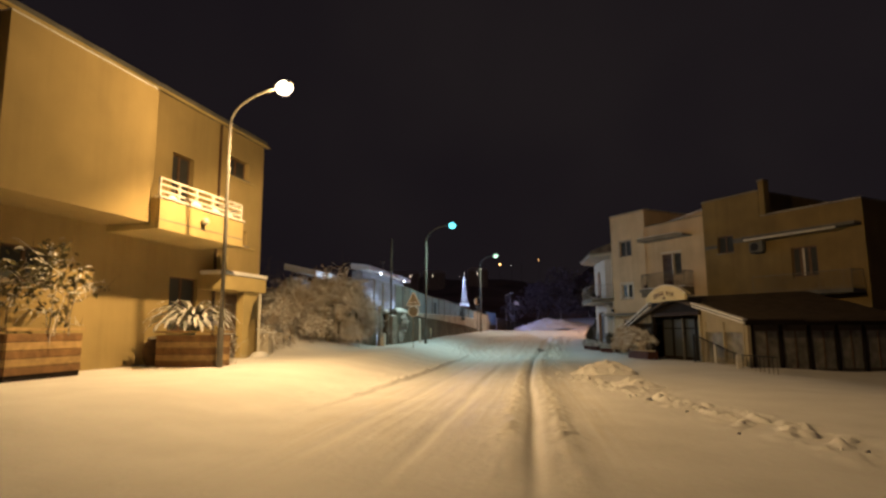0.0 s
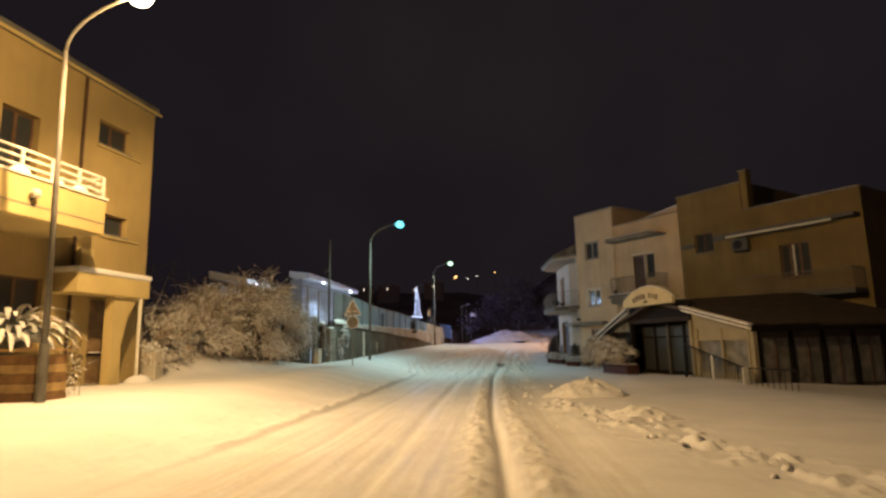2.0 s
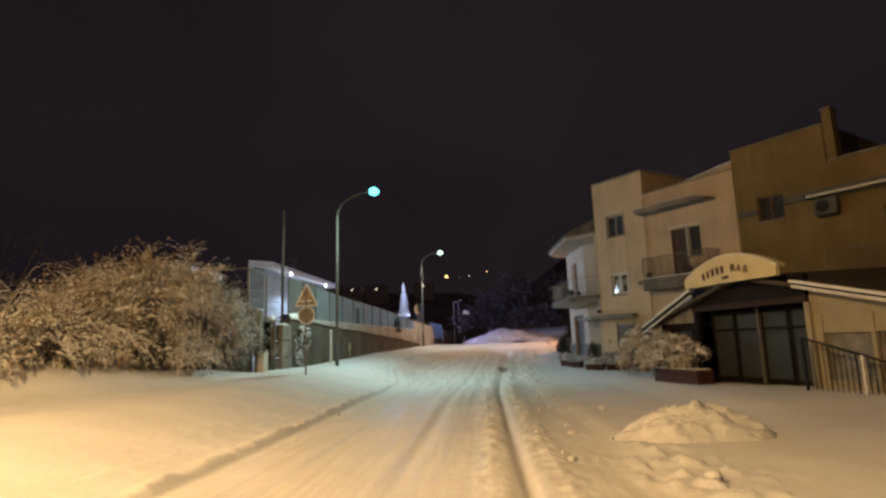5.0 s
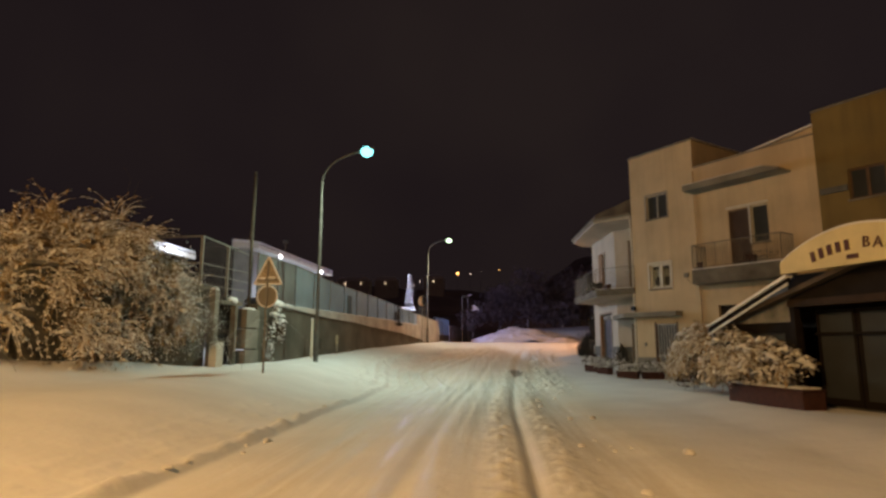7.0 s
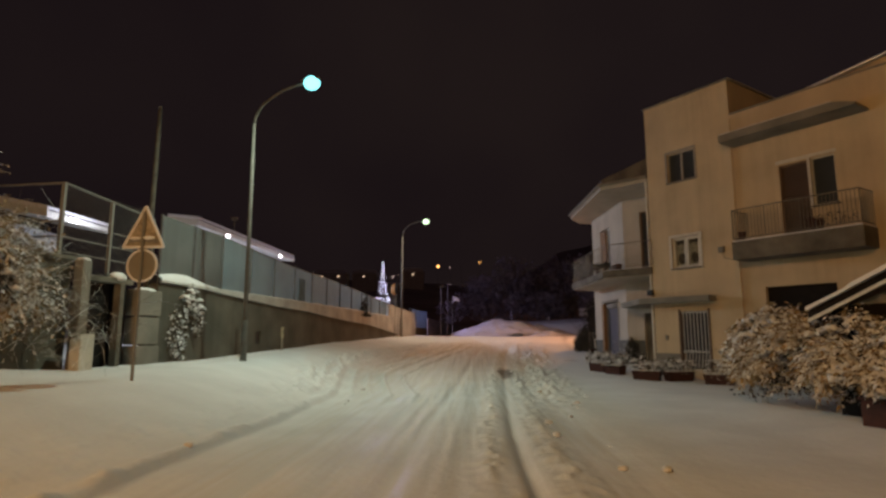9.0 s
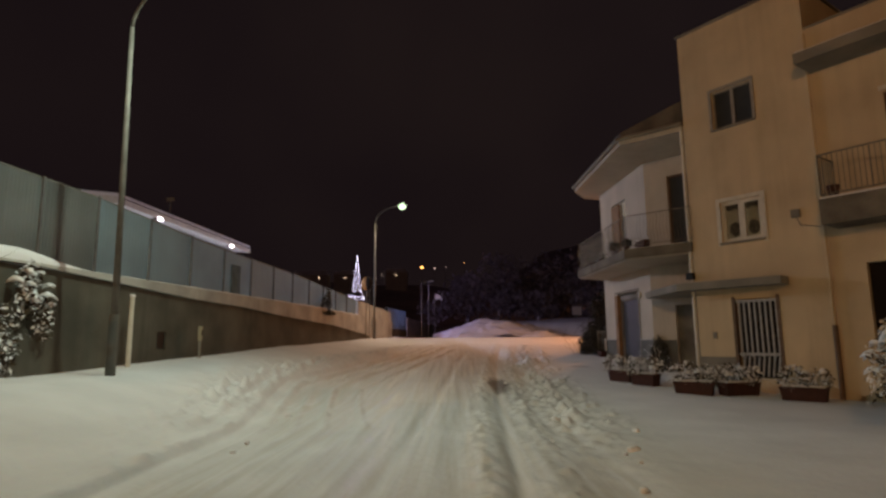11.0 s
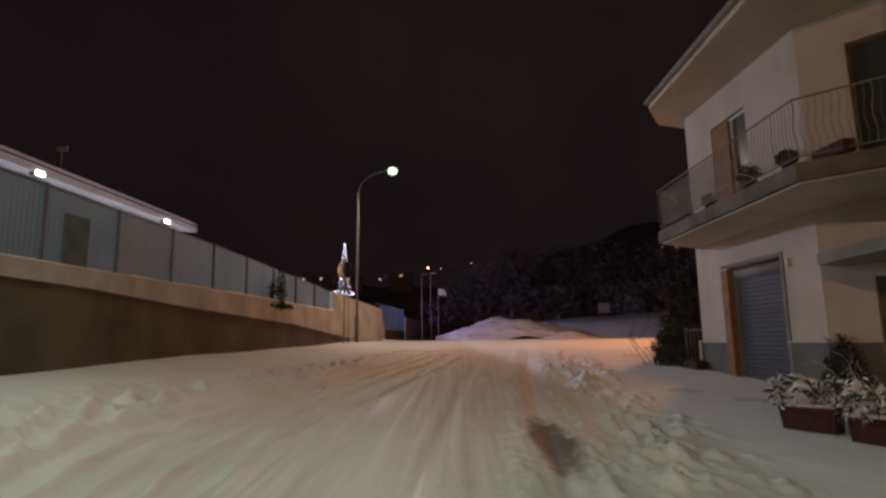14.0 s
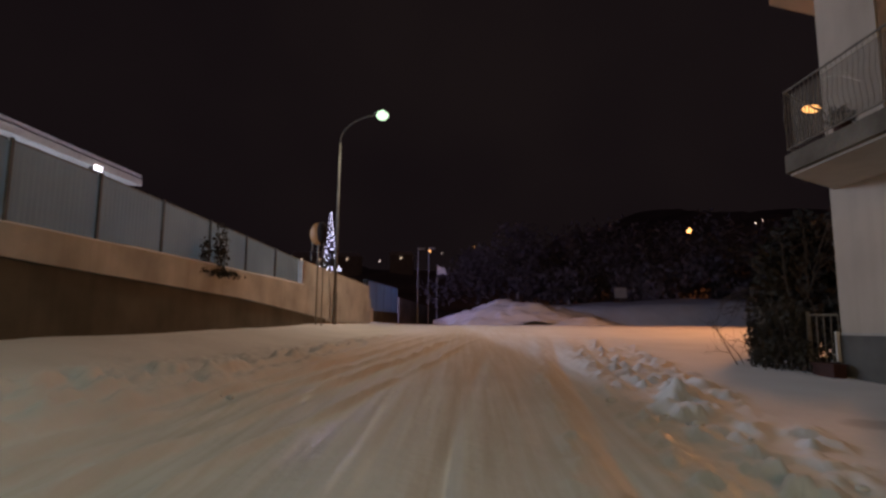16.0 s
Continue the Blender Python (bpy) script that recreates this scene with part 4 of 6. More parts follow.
def sign_bar(x, z, w, h, tilt):
    m = Matrix.Translation((x, -0.51, z)) @ Matrix.Rotation(tilt, 4, "Y")
    bm = bmesh.new()
    bmesh.ops.create_cube(bm, size=1, matrix=m @ Matrix.Diagonal((w, 0.02, h, 1)))
    part("sign_mark", bm, LETTER, sg)


for k in range(5):
    f = (k - 2) * 0.2
    sign_bar(4.35 + f, 3.19 - 0.16 * ((4.85 - 4.35 - f) / 1.0) ** 2, 0.10, 0.21, -0.16 + 0.03 * k)
for k, c in enumerate("BAR"):
    cu = bpy.data.curves.new("letter", "FONT")
    cu.body, cu.size, cu.extrude, cu.align_x = c, 0.3, 0.01, "CENTER"
    ob = new("letter", cu)
    ob.parent = sg
    ob.matrix_local = Matrix.Translation((5.15 + k * 0.23, -0.51, 3.09 - 0.03 * k - 0.01 * k * k)) @ Matrix.Rotation(0.08 + 0.07 * k, 4, "Y") @ Matrix.Rotation(radians(90), 4, "X")
    cu.materials.append(LETTER)
sign_bar(4.85, 2.95, 0.24, 0.09, 0)
# ramp railing
rl = thing("ramp_railing", P, "black iron handrail beside the bar ramp", "railing")
railing(rl, (7.2, -0.55), (10.15, -0.55), -0.05, 1.2, 0.13, 0.011, 0.03, IRON, lean=-0.1, z1b=0.42)
for x in (7.2, 8.7, 10.15):
    part("post", box(x - 0.03, x + 0.03, -0.58, -0.52, -0.6, 1.2 - 0.26 * (x - 7.2)), RAILWHITE if x > 8 and x < 9 else IRON, rl)
railing(rl, (10.2, -0.55), (12.0, -0.3), -0.2, 0.42, 0.2, 0.011, 0.025, IRON, lean=-0.1, z1b=0.40)

# ---- left side: the ochre house ----
L = Matrix(((0.0956, -0.9954, 0, -13.47), (0.9954, 0.0956, 0, 10.12), (0, 0, 1, 0), (0, 0, 0, 1)))
# local x runs along the facade, local y goes into the house
lh = thing("ochre_house", L, "ochre rendered two-storey house with a deep bay and railed balcony", "house")
LH = [(8.3, 9.45, 6.0, 7.9), (11.6, 13.0, 7.95, 8.75), (11.95, 13.1, 5.1, 5.75), (8.5, 10.0, 1.5, 3.43), (11.75, 13.0, 0.2, 3.0), (2.4, 3.9, 2.8, 3.75)]
part("wall", wall(-14.0, 14.15, -0.5, 9.85, 0.3, LH), OCHRE, lh)
part("end_wall", box(13.85, 14.15, 0.303, 9.0, -0.5, 9.85), OCHRE, lh)
# added near-black sheet, stands in for the unlit rooms behind the windows
part("unlit_rooms_sheet", box(-13.9, 13.8, 1.4, 1.5, -0.5, 9.8), DARK, lh)
part("roof", box(-14.1, 14.27, -0.10, 9.2, 9.853, 10.12, 0.03), GREY, lh, "dark roof edge")
part("gutter", tube([(-14.1, -0.16, 9.86), (14.27, -0.16, 9.86)], 0.055, 8), OCHRE_PALE, lh)
part("snow_cover", box(-14.0, 14.2, 0.1, 9.1, 10.123, 10.2, 0.03), SNOW, lh)
part("bay", box(0.83, 5.58, -1.65, -0.003, 4.72, 8.9, 0.012), OCHRE, lh, "projecting upper-floor bay")
part("bay_snow", box(0.85, 5.56, -1.63, -0.02, 8.902, 8.96, 0.02), SNOW, lh)
part("back_wall", box(-14.0, 14.15, 9.003, 9.15, -0.5, 9.85), OCHRE, lh)
part("end_wall", box(-14.0, -13.7, 0.303, 9.0, -0.5, 9.85), OCHRE, lh)
part("near_bay", box(-14.0, 0.825, -1.35, -0.003, 4.72, 8.9), OCHRE, lh)
window(lh, 8.3, 9.45, 6.0, 7.9, FRAME_BROWN, GLASS, 2, 0.2)
window(lh, 11.6, 13.0, 7.95, 8.75, FRAME_BROWN, GLASS, 2, 0.2)
window(lh, 11.95, 13.1, 5.1, 5.75, FRAME_BROWN, GLASS, 1, 0.2)
part("sill_band", box(11.85, 13.6, -0.08, -0.003, 4.98, 5.035), OCHRE_PALE, lh)
part("sill_band", box(11.5, 13.5, -0.08, -0.003, 7.83, 7.885), OCHRE_PALE, lh)
window(lh, 8.5, 10.0, 1.5, 3.43, FRAME_BROWN, GLASS, 2, 0.15)
window(lh, 2.4, 3.9, 2.8, 3.75, FRAME_BROWN, GLASS, 2, 0.15)
ld = new("front_door")
ld.parent = lh
part("door_leaf", box(11.77, 12.98, 0.15, 0.2, 0.2, 2.97), TAN, ld)
for k in range(3):
    part("door_panel", box(11.9, 12.85, 0.12, 0.148, 0.4 + k * 0.85, 1.05 + k * 0.85, 0.01), TAN, ld)
part("letter_bar", box(11.85, 12.9, 0.08, 0.118, 1.28, 1.36, 0.01), DARK, ld)
part("bar_snow", box(11.95, 12.8, 0.07, 0.118, 1.362, 1.40, 0.01), SNOW, ld)
part("door_handle", tube([(11.85, 0.1, 1.5), (11.85, 0.1, 1.7)], 0.02, 6), METAL, ld)
part("door_step", box(11.6, 13.1, -0.5, -0.003, 0.1, 0.45, 0.02), CONCRETE, lh)
lb = new("balcony")
lb.parent = lh
part("parapet", box(5.5, 9.78, -2.0, -1.86, 4.53, 5.46, 0.015), OCHRE_PALE, lb)
part("parapet_end", box(9.64, 9.78, -1.857, -0.003, 4.53, 5.46, 0.015), OCHRE_PALE, lb)
part("parapet_end", box(5.5, 5.63, -1.857, -1.66, 4.53, 5.46), OCHRE_PALE, lb)
part("slab", box(5.585, 9.637, -1.857, -0.003, 4.53, 4.74), OCHRE_PALE, lb)
part("groove", box(5.52, 9.77, -2.012, -2.002, 4.80, 4.83), CONCRETE, lb)
part("coping", box(5.46, 9.83, -2.05, -1.81, 5.463, 5.53, 0.015), RAILWHITE, lb)
for z in (5.70, 5.90, 6.09):
    part("rail", tube([(5.52, -1.93, z), (9.73, -1.93, z)], 0.035, 8), RAILWHITE, lb)
    part("rail_end", tube([(9.73, -1.93, z), (9.73, -0.02, z)], 0.035, 8), RAILWHITE, lb)
for k in range(6):
    x = 5.54 + k * 0.836
    part("rail_post", box(x - 0.03, x + 0.03, -1.96, -1.90, 5.53, 6.09), RAILWHITE, lb)
for x, r in ((6.1, 0.15), (7.2, 0.2), (8.2, 0.16), (8.95, 0.19)):
    part("rail_snow", ball((x, -1.93, 5.57), r, 1.3, 0.5, 0.55), SNOW, lb, smooth=True)
gl = new("wall_lamp")
gl.parent = lh
part("globe", ball((7.45, -2.14, 5.08), 0.12), FRAME, gl, smooth=True)
part("arm", tube([(7.45, -2.0, 4.94), (7.45, -2.14, 4.97)], 0.02, 6), IRON, gl)
part("porch_slab", box(10.1, 13.05, -1.03, -0.003, 3.05, 3.62, 0.02), OCHRE_PALE, lh)
part("snow_cover", box(10.05, 13.1, -1.08, -0.02, 3.623, 3.78, 0.05), SNOW, lh)
part("porch_pier", extrude_y([(11.65, -0.2), (12.1, -0.2), (12.05, 1.6), (12.25, 2.4), (12.7, 3.047), (11.65, 3.047)], -0.9, -0.6), OCHRE_PALE, lh)
part("porch_pole", tube([(12.75, -0.95, 0.1), (12.75, -0.95, 3.05)], 0.05, 8), RAILWHITE, lh)
part("drift", ball((12.8, -1.0, 0.42), 0.42, 1.2, 0.8, 0.55, 14), SNOW, lh, smooth=True)
part("rain_pipe", tube([(10.9, -0.07, 0.0), (10.9, -0.07, 9.8)], 0.05, 8), BROWN, lh)
part("meter_cabinet", box(11.1, 11.6, -0.15, -0.003, 3.9, 4.5, 0.01), OCHRE_PALE, lh)
part("plinth", box(-14.0, 11.6, -0.04, -0.003, -0.4, 0.82), OCHRE, lh)
bn = thing("bin", pose(-11.85, 24.5, G(-11.85, 24.5) - 0.03), "pale snow-capped bin beside the house corner", "bin")
part("body", box(-0.26, 0.26, -0.25, 0.25, 0, 0.95, 0.03), BAND, bn)
part("lid", box(-0.29, 0.29, -0.28, 0.28, 0.953, 1.02, 0.03), SNOW, bn)


# ---- street lamps ----
def street_lamp(x, y, z, top, head, bulb, group):
    ob = thing("street_lamp", pose(x, y, z), "tall tapered steel street lamp with curved arm, lit", "street lamp", group)
    h = Vector(head) - Vector((x, y, z))
    t = Vector(top) - Vector((x, y, z))
    part("base_sleeve", tube([(0, 0, -0.2), (0, 0, 1.2)], [0.10, 0.095], 12), POLE, ob)
    part("pole", tube([(0, 0, 1.15), (t.x * 0.5, t.y * 0.5, t.z * 0.55), tuple(t)], [0.07, 0.058, 0.042], 12), POLE, ob, smooth=True)
    pts = []
    for k in range(9):
        a = k / 8 * math.pi / 2
        pts.append((t.x + (h.x - t.x) * 0.8 * (1 - math.cos(a)), t.y + (h.y - t.y) * 0.8 * (1 - math.cos(a)), t.z + (h.z - t.z) * math.sin(a) * 1.02))
    part("arm", tube(pts, 0.036, 10), POLE, ob, smooth=True)
    e = Vector(pts[-1])
    d = Vector((h.x - t.x, h.y - t.y, 0)).normalized()
    q = math.atan2(d.y, d.x)
    m = Matrix.Translation(e) @ Matrix.Rotation(q, 4, "Z")
    bm = bmesh.new()
    ball((0.30, 0, 0.08), 0.26, 1.35, 0.6, 0.35, 16, bm)
    bmesh.ops.transform(bm, matrix=m, verts=bm.verts)
    part("lamp_housing", bm, POLE, ob, smooth=True)
    bm = ball((0.34, 0, -0.03), 0.25, 1.05, 0.95, 0.85, 14)
    bmesh.ops.transform(bm, matrix=m, verts=bm.verts)
    lens = part("lamp_lens", bm, bulb, ob, smooth=True)
    lens.visible_shadow = False
    return ob


street_lamp(-9.5, 16.6, 0.40, (-9.2, 16.1, 7.9), (-7.15, 15.57, 8.72), G_WARM, "street lamps")
street_lamp(-7.76, 41.3, 0.52, (-7.62, 40.9, 7.85), (-5.5, 40.1, 8.82), G_CYAN, "street lamps")
street_lamp(-6.16, 67.6, 1.30, (-6.14, 67.6, 8.9), (-4.25, 67.2, 9.95), G_GREEN, "street lamps")


# ---- planters ----
def planter(x, y, w, d, h, turn, group):
    ob = thing("planter", pose(x, y, B(x, y) - 0.05, 0, 0, turn), "rectangular planter of stained wooden slats, standing in snow", "planter", group)
    n = 5
    for k in range(n):
        z0, z1 = 0.04 + k * h / n, 0.04 + (k + 1) * h / n - 0.012
        m = SLAT_D if k % 2 == 0 else SLAT_L
        part("slat", box(-w / 2, w / 2, -d / 2 - 0.03, -d / 2, z0, z1, 0.006), m, ob)
        part("slat", box(-w / 2, w / 2, d / 2, d / 2 + 0.03, z0, z1, 0.006), m, ob)
        part("slat", box(-w / 2 - 0.03, -w / 2 - 0.001, -d / 2, d / 2, z0, z1, 0.006), m, ob)
        part("slat", box(w / 2 + 0.001, w / 2 + 0.03, -d / 2, d / 2, z0, z1, 0.006), m, ob)
    part("liner", box(-w / 2 + 0.003, w / 2 - 0.003, -d / 2 + 0.003, d / 2 - 0.003, -0.1, h - 0.05), DARK, ob)
    rim = part("rim", wall(-w / 2 - 0.07, w / 2 + 0.07, -d / 2 - 0.07, d / 2 + 0.07, 0.06, [(-w / 2 + 0.06, w / 2 - 0.06, -d / 2 + 0.06, d / 2 - 0.06)]), SLAT_L, ob)
    rim.matrix_local = Matrix.Translation((0, 0, h + 0.105)) @ Matrix.Rotation(radians(90), 4, "X")
    for q in (-1, 1):
        part("rim_snow", box(-w / 2 - 0.06, w / 2 + 0.06, q * d / 2 - 0.05, q * d / 2 + 0.05, h + 0.108, h + 0.15, 0.02), SNOW, ob)
        part("rim_snow", box(q * w / 2 - 0.05, q * w / 2 + 0.05, -d / 2 + 0.052, d / 2 - 0.052, h + 0.108, h + 0.145, 0.02), SNOW, ob)
    return ob


planter(-10.75, 17.2, 1.95, 0.9, 1.0, 0, "slatted planters")
planter(-12.15, 12.5, 2.3, 0.9, 0.95, 92, "slatted planters").location.z = 0.48


# round clay jar between the planters
jar = thing("clay_jar", pose(-12.15, 17.2, B(-12.15, 17.3) - 0.03), "dark brown clay jar standing in the snow by the wall", "jar")
prof = [(0.0, 0.0), (0.18, 0.0), (0.30, 0.25), (0.33, 0.48), (0.27, 0.72), (0.17, 0.82), (0.20, 0.90), (0.16, 0.90), (0.13, 0.80)]
bm = bmesh.new()
rings = [[bm.verts.new((r * math.cos(k / 20 * 2 * math.pi), r * math.sin(k / 20 * 2 * math.pi), z)) for k in range(20)] for r, z in prof[1:]]
for r1, r2 in zip(rings, rings[1:]):
    for k in range(20):
        bm.faces.new((r1[k], r1[(k + 1) % 20], r2[(k + 1) % 20], r2[k]))
bm.faces.new(rings[0][::-1])
part("body", bm, BROWN, jar, smooth=True)
part("snow_cap", ball((0, 0, 0.9), 0.17, 1, 1, 0.4), SNOW, jar, smooth=True)

# ---- plants ----
RNG = np.random.default_rng(7)


def leaf_cloud(blobs, n, size, shell=0.55, droop=0.0, seed=1):
    """Folded leaves strewn through ellipsoids (x, y, z, rx, ry, rz); vertices and faces."""
    g = np.random.default_rng(seed)
    vol = np.array([b[3] * b[4] * b[5] for b in blobs]) ** 0.8
    which = g.choice(len(blobs), n, p=vol / vol.sum())
    b = np.array(blobs, float)[which]
    d = g.normal(size=(n, 3))
    d /= np.linalg.norm(d, axis=1)[:, None]
    r = shell + (1.08 - shell) * g.random(n) ** 0.7
    r *= 1 + 0.35 * np.sin(d[:, 0] * 7 + which) * np.sin(d[:, 1] * 6 + which * 2) * np.cos(d[:, 2] * 5)
    c = b[:, :3] + d * b[:, 3:] * r[:, None]
    ax = g.normal(size=(n, 3)) + d * 0.7
    ax[:, 2] -= droop
    ax /= np.linalg.norm(ax, axis=1)[:, None]
    side = np.cross(ax, g.normal(size=(n, 3)))
    side /= np.linalg.norm(side, axis=1)[:, None]
    up = np.cross(ax, side)
    s = size * (0.6 + 0.8 * g.random(n))[:, None]
    v = np.stack([c - ax * s, c + side * s * 0.45 + up * s * 0.12, c + ax * s, c - side * s * 0.45 + up * s * 0.12], 1).reshape(-1, 3)
    i = np.arange(n) * 4
    return v, np.concatenate([np.stack([i, i + 1, i + 2], -1), np.stack([i, i + 2, i + 3], -1)])


def twigs(roots, n, reach, rise, r0, seed=3, fork=3):
    """Arching, forking stems from roots (x, y, z); vertices and faces of thin three-sided tubes."""
    g = np.random.default_rng(seed)
    vs, fs = [], []

    def stem(p, d, length, r, depth):
        pts = [np.array(p, float)]
        k = 6
        for _ in range(k):
            d = d + g.normal(size=3) * 0.16 + np.array((0, 0, -0.05 if depth else 0.0))
            d = d / np.linalg.norm(d)
            pts.append(pts[-1] + d * length / k)
        for j, q in enumerate(pts):
            a = np.cross(d, (0.3, 0.5, 0.8))
            a /= np.linalg.norm(a) + 1e-9
            bb = np.cross(d, a)
            rr = r * (1 - 0.75 * j / k)
            o = len(vs)
            for t in (0, 2.1, 4.2):
                vs.append(q + rr * (math.cos(t) * a + math.sin(t) * bb))
            if j:
                for t in range(3):
                    fs.append((o - 3 + t, o - 3 + (t + 1) % 3, o + (t + 1) % 3, o + t))
        if depth < 2:
            for _ in range(fork):
                j = g.integers(2, k)
                stem(pts[j], d + g.normal(size=3) * 0.8, length * 0.55, r * 0.55, depth + 1)

    for _ in range(n):
        p = roots[g.integers(len(roots))]
        d = g.normal(size=3) * np.array((reach, reach, 0.15)) + np.array((0, 0, rise))
        stem(np.array(p) + g.normal(size=3) * np.array((0.3, 0.3, 0.0)), d / np.linalg.norm(d), rise * (0.6 + 0.7 * g.random()), r0, 0)
    return vs, fs


def snow_pads(blobs, n, size, seed):
    """Lumpy flattened cushions of snow on the upper sides of ellipsoids."""
    g = np.random.default_rng(seed)
    ico = bmesh.new()
    bmesh.ops.create_icosphere(ico, subdivisions=2, radius=1.0)
    base_v = np.array([v.co[:] for v in ico.verts])
    base_f = np.array([[v.index for v in f.verts] for f in ico.faces])
    ico.free()
    vs, fs = [], []
    for k in range(n):
        b = blobs[g.integers(len(blobs))]
        d = g.normal(size=3)
        d[2] = abs(d[2]) * 0.8 + 0.05
        d /= np.linalg.norm(d)
        c = np.array(b[:3]) + d * np.array(b[3:]) * (0.85 + 0.25 * g.random())
        r = size * (0.5 + g.random())
        a = g.random() * 6.28
        v = base_v * (1 + 0.35 * np.sin(base_v[:, [1, 2, 0]] * 5 + g.random(3) * 6))
        v = v * np.array((1.5, 0.8, 0.42)) * r
        v[:, 2] -= 0.35 * (v[:, 0] ** 2 + v[:, 1] ** 2) / r
        ca, sa = math.cos(a), math.sin(a)
        v = np.stack([v[:, 0] * ca - v[:, 1] * sa, v[:, 0] * sa + v[:, 1] * ca, v[:, 2]], -1) + c
        fs.append(base_f + len(base_v) * k)
        vs.append(v)
    return np.concatenate(vs), np.concatenate(fs)


def bush(name, x, y, z, blobs, n, size, leaf_m, label, category="bush", stems=40, rise=1.6, reach=0.7, r0=0.02, twig_m=None, seed=1, group="", shell=0.55, pads=0, pad=0.1):
    ob = thing(name, pose(x, y, z), label, category, group)
    if pads:
        v, f = snow_pads(blobs, pads, pad, seed + 500)
        tagged(raw("snow_load", v, f, SNOW, ob, True), "cushions of snow on the branches", kind="stuff")
    v, f = leaf_cloud(blobs, n, size, shell, 0.1, seed)
    raw("foliage", v, f, leaf_m, ob)
    if stems:
        v, f = twigs([(b[0], b[1], 0.0) for b in blobs], stems, reach, rise, r0, seed)
        tagged(raw("stem_tangle", v, f, twig_m or TWIG, ob), "tangled stems", kind="stuff")
    return ob


def sprays(blobs, n, length, seed):
    """Drooping twigs with rimed leaflets, growing out of ellipsoids."""
    g = np.random.default_rng(seed)
    vol = np.array([b[3] * b[4] * b[5] for b in blobs]) ** 0.75
    m = n // 18
    tuft = np.arange(n) % m
    b = np.array(blobs, float)[g.choice(len(blobs), m, p=vol / vol.sum())]
    d = g.normal(size=(m, 3))
    d[:, 2] = np.abs(d[:, 2]) * 0.9 - 0.25
    d /= np.linalg.norm(d, axis=1)[:, None]
    c = b[:, :3] + d * b[:, 3:] * (0.6 + 0.35 * g.random(m))[:, None]
    p = c[tuft] + 0.13 * length * g.normal(size=(n, 3))
    lean = d + 0.7 * g.normal(size=(m, 3))
    way = lean[tuft] + 0.40 * g.normal(size=(n, 3)) + np.array((0, 0, 0.2))
    way /= np.linalg.norm(way, axis=1)[:, None]
    ln = length * (0.5 + 0.9 * g.random(n))[:, None]
    k = 6
    rows, leaves = [], []
    for j in range(k + 1):
        side = np.cross(way, (0.0, 0.0, 1.0))
        side /= np.linalg.norm(side, axis=1)[:, None] + 1e-6
        w = 0.014 * (1 - 0.7 * j / k)
        rows.append(np.stack([p - side * w, p + np.array((0, 0, 1.2 * w)), p + side * w], 1))
        if j:
            for s in (-1, 1):
                out = side * s + way * 0.8 + 0.5 * g.normal(size=(n, 3))
                out /= np.linalg.norm(out, axis=1)[:, None]
                r = (0.028 + 0.04 * g.random(n))[:, None]
                flat = np.cross(out, np.array((0, 0, 1.0)) + 0.5 * g.normal(size=(n, 3)))
                flat /= np.linalg.norm(flat, axis=1)[:, None]
                leaves.append(np.stack([p, p + out * r + flat * r * 0.4, p + out * 2 * r - np.array((0, 0, 0.3)) * r, p + out * r - flat * r * 0.4], 1))
        p = p + way * ln / k
        way = way + np.array((0, 0, -0.22)) + 0.10 * g.normal(size=(n, 3))
        way /= np.linalg.norm(way, axis=1)[:, None]
    v = np.stack(rows, 1).reshape(-1, 3)
    o = (np.arange(n) * (k + 1) * 3)[:, None] + (np.arange(k) * 3)[None]
    o = o.reshape(-1)
    f = [np.stack([o + q, o + 3 + q, o + 4 + q, o + 1 + q], -1) for q in (0, 1)]
    lv = np.concatenate(leaves).reshape(-1, 3)
    i = len(v) + np.arange(len(lv) // 4) * 4
    f.append(np.stack([i, i + 1, i + 2, i + 3], -1))
    return np.concatenate([v, lv]), np.concatenate(f)


BLOBS = [(0.5, 0.6, 2.2, 1.5, 1.7, 1.85), (0.2, -1.2, 2.0, 1.6, 1.6, 1.7), (-0.2, -3.0, 1.2, 1.6, 1.6, 1.3), (-0.5, -5.2, 0.85, 1.6, 1.8, 1.0), (-0.6, -7.4, 0.7, 1.4, 1.6, 0.85), (1.3, 2.0, 1.4, 0.9, 1.0, 1.45), (0.7, 2.2, 1.9, 0.9, 0.95, 1.4), (1.4, 2.8, 1.0, 0.6, 0.6, 1.0), (0.9, -0.6, 0.6, 1.2, 2.2, 0.8), (-2.0, 0.0, 1.8, 1.7, 2.0, 1.8), (1.45, 2.9, 1.2, 0.5, 0.6, 1.1)]
fb = bush("frosted_bush", -12.2, 32.8, 0.7, BLOBS, 9000, 0.05, LEAF, "tangled roadside bush white with frost and snow", stems=260, rise=2.4, reach=0.9, r0=0.016, seed=4, pads=340, pad=0.08, shell=0.4)
v, f = sprays(BLOBS, 9000, 0.85, 6)
tagged(raw("twig_spray", v, f, FROSTED, fb), "drooping rimed twigs", kind="stuff")
bt = thing("bare_tree", pose(-14.8, 32.0, 0.8), "bare dark tree behind the frosted bush", "tree")
v, f = twigs([(0, 0, 0), (1.0, 2.0, 0), (-1.0, -2.5, 0)], 22, 0.5, 3.9, 0.03, 8, 4)
raw("branchwork", v, f, TWIG_DARK, bt)

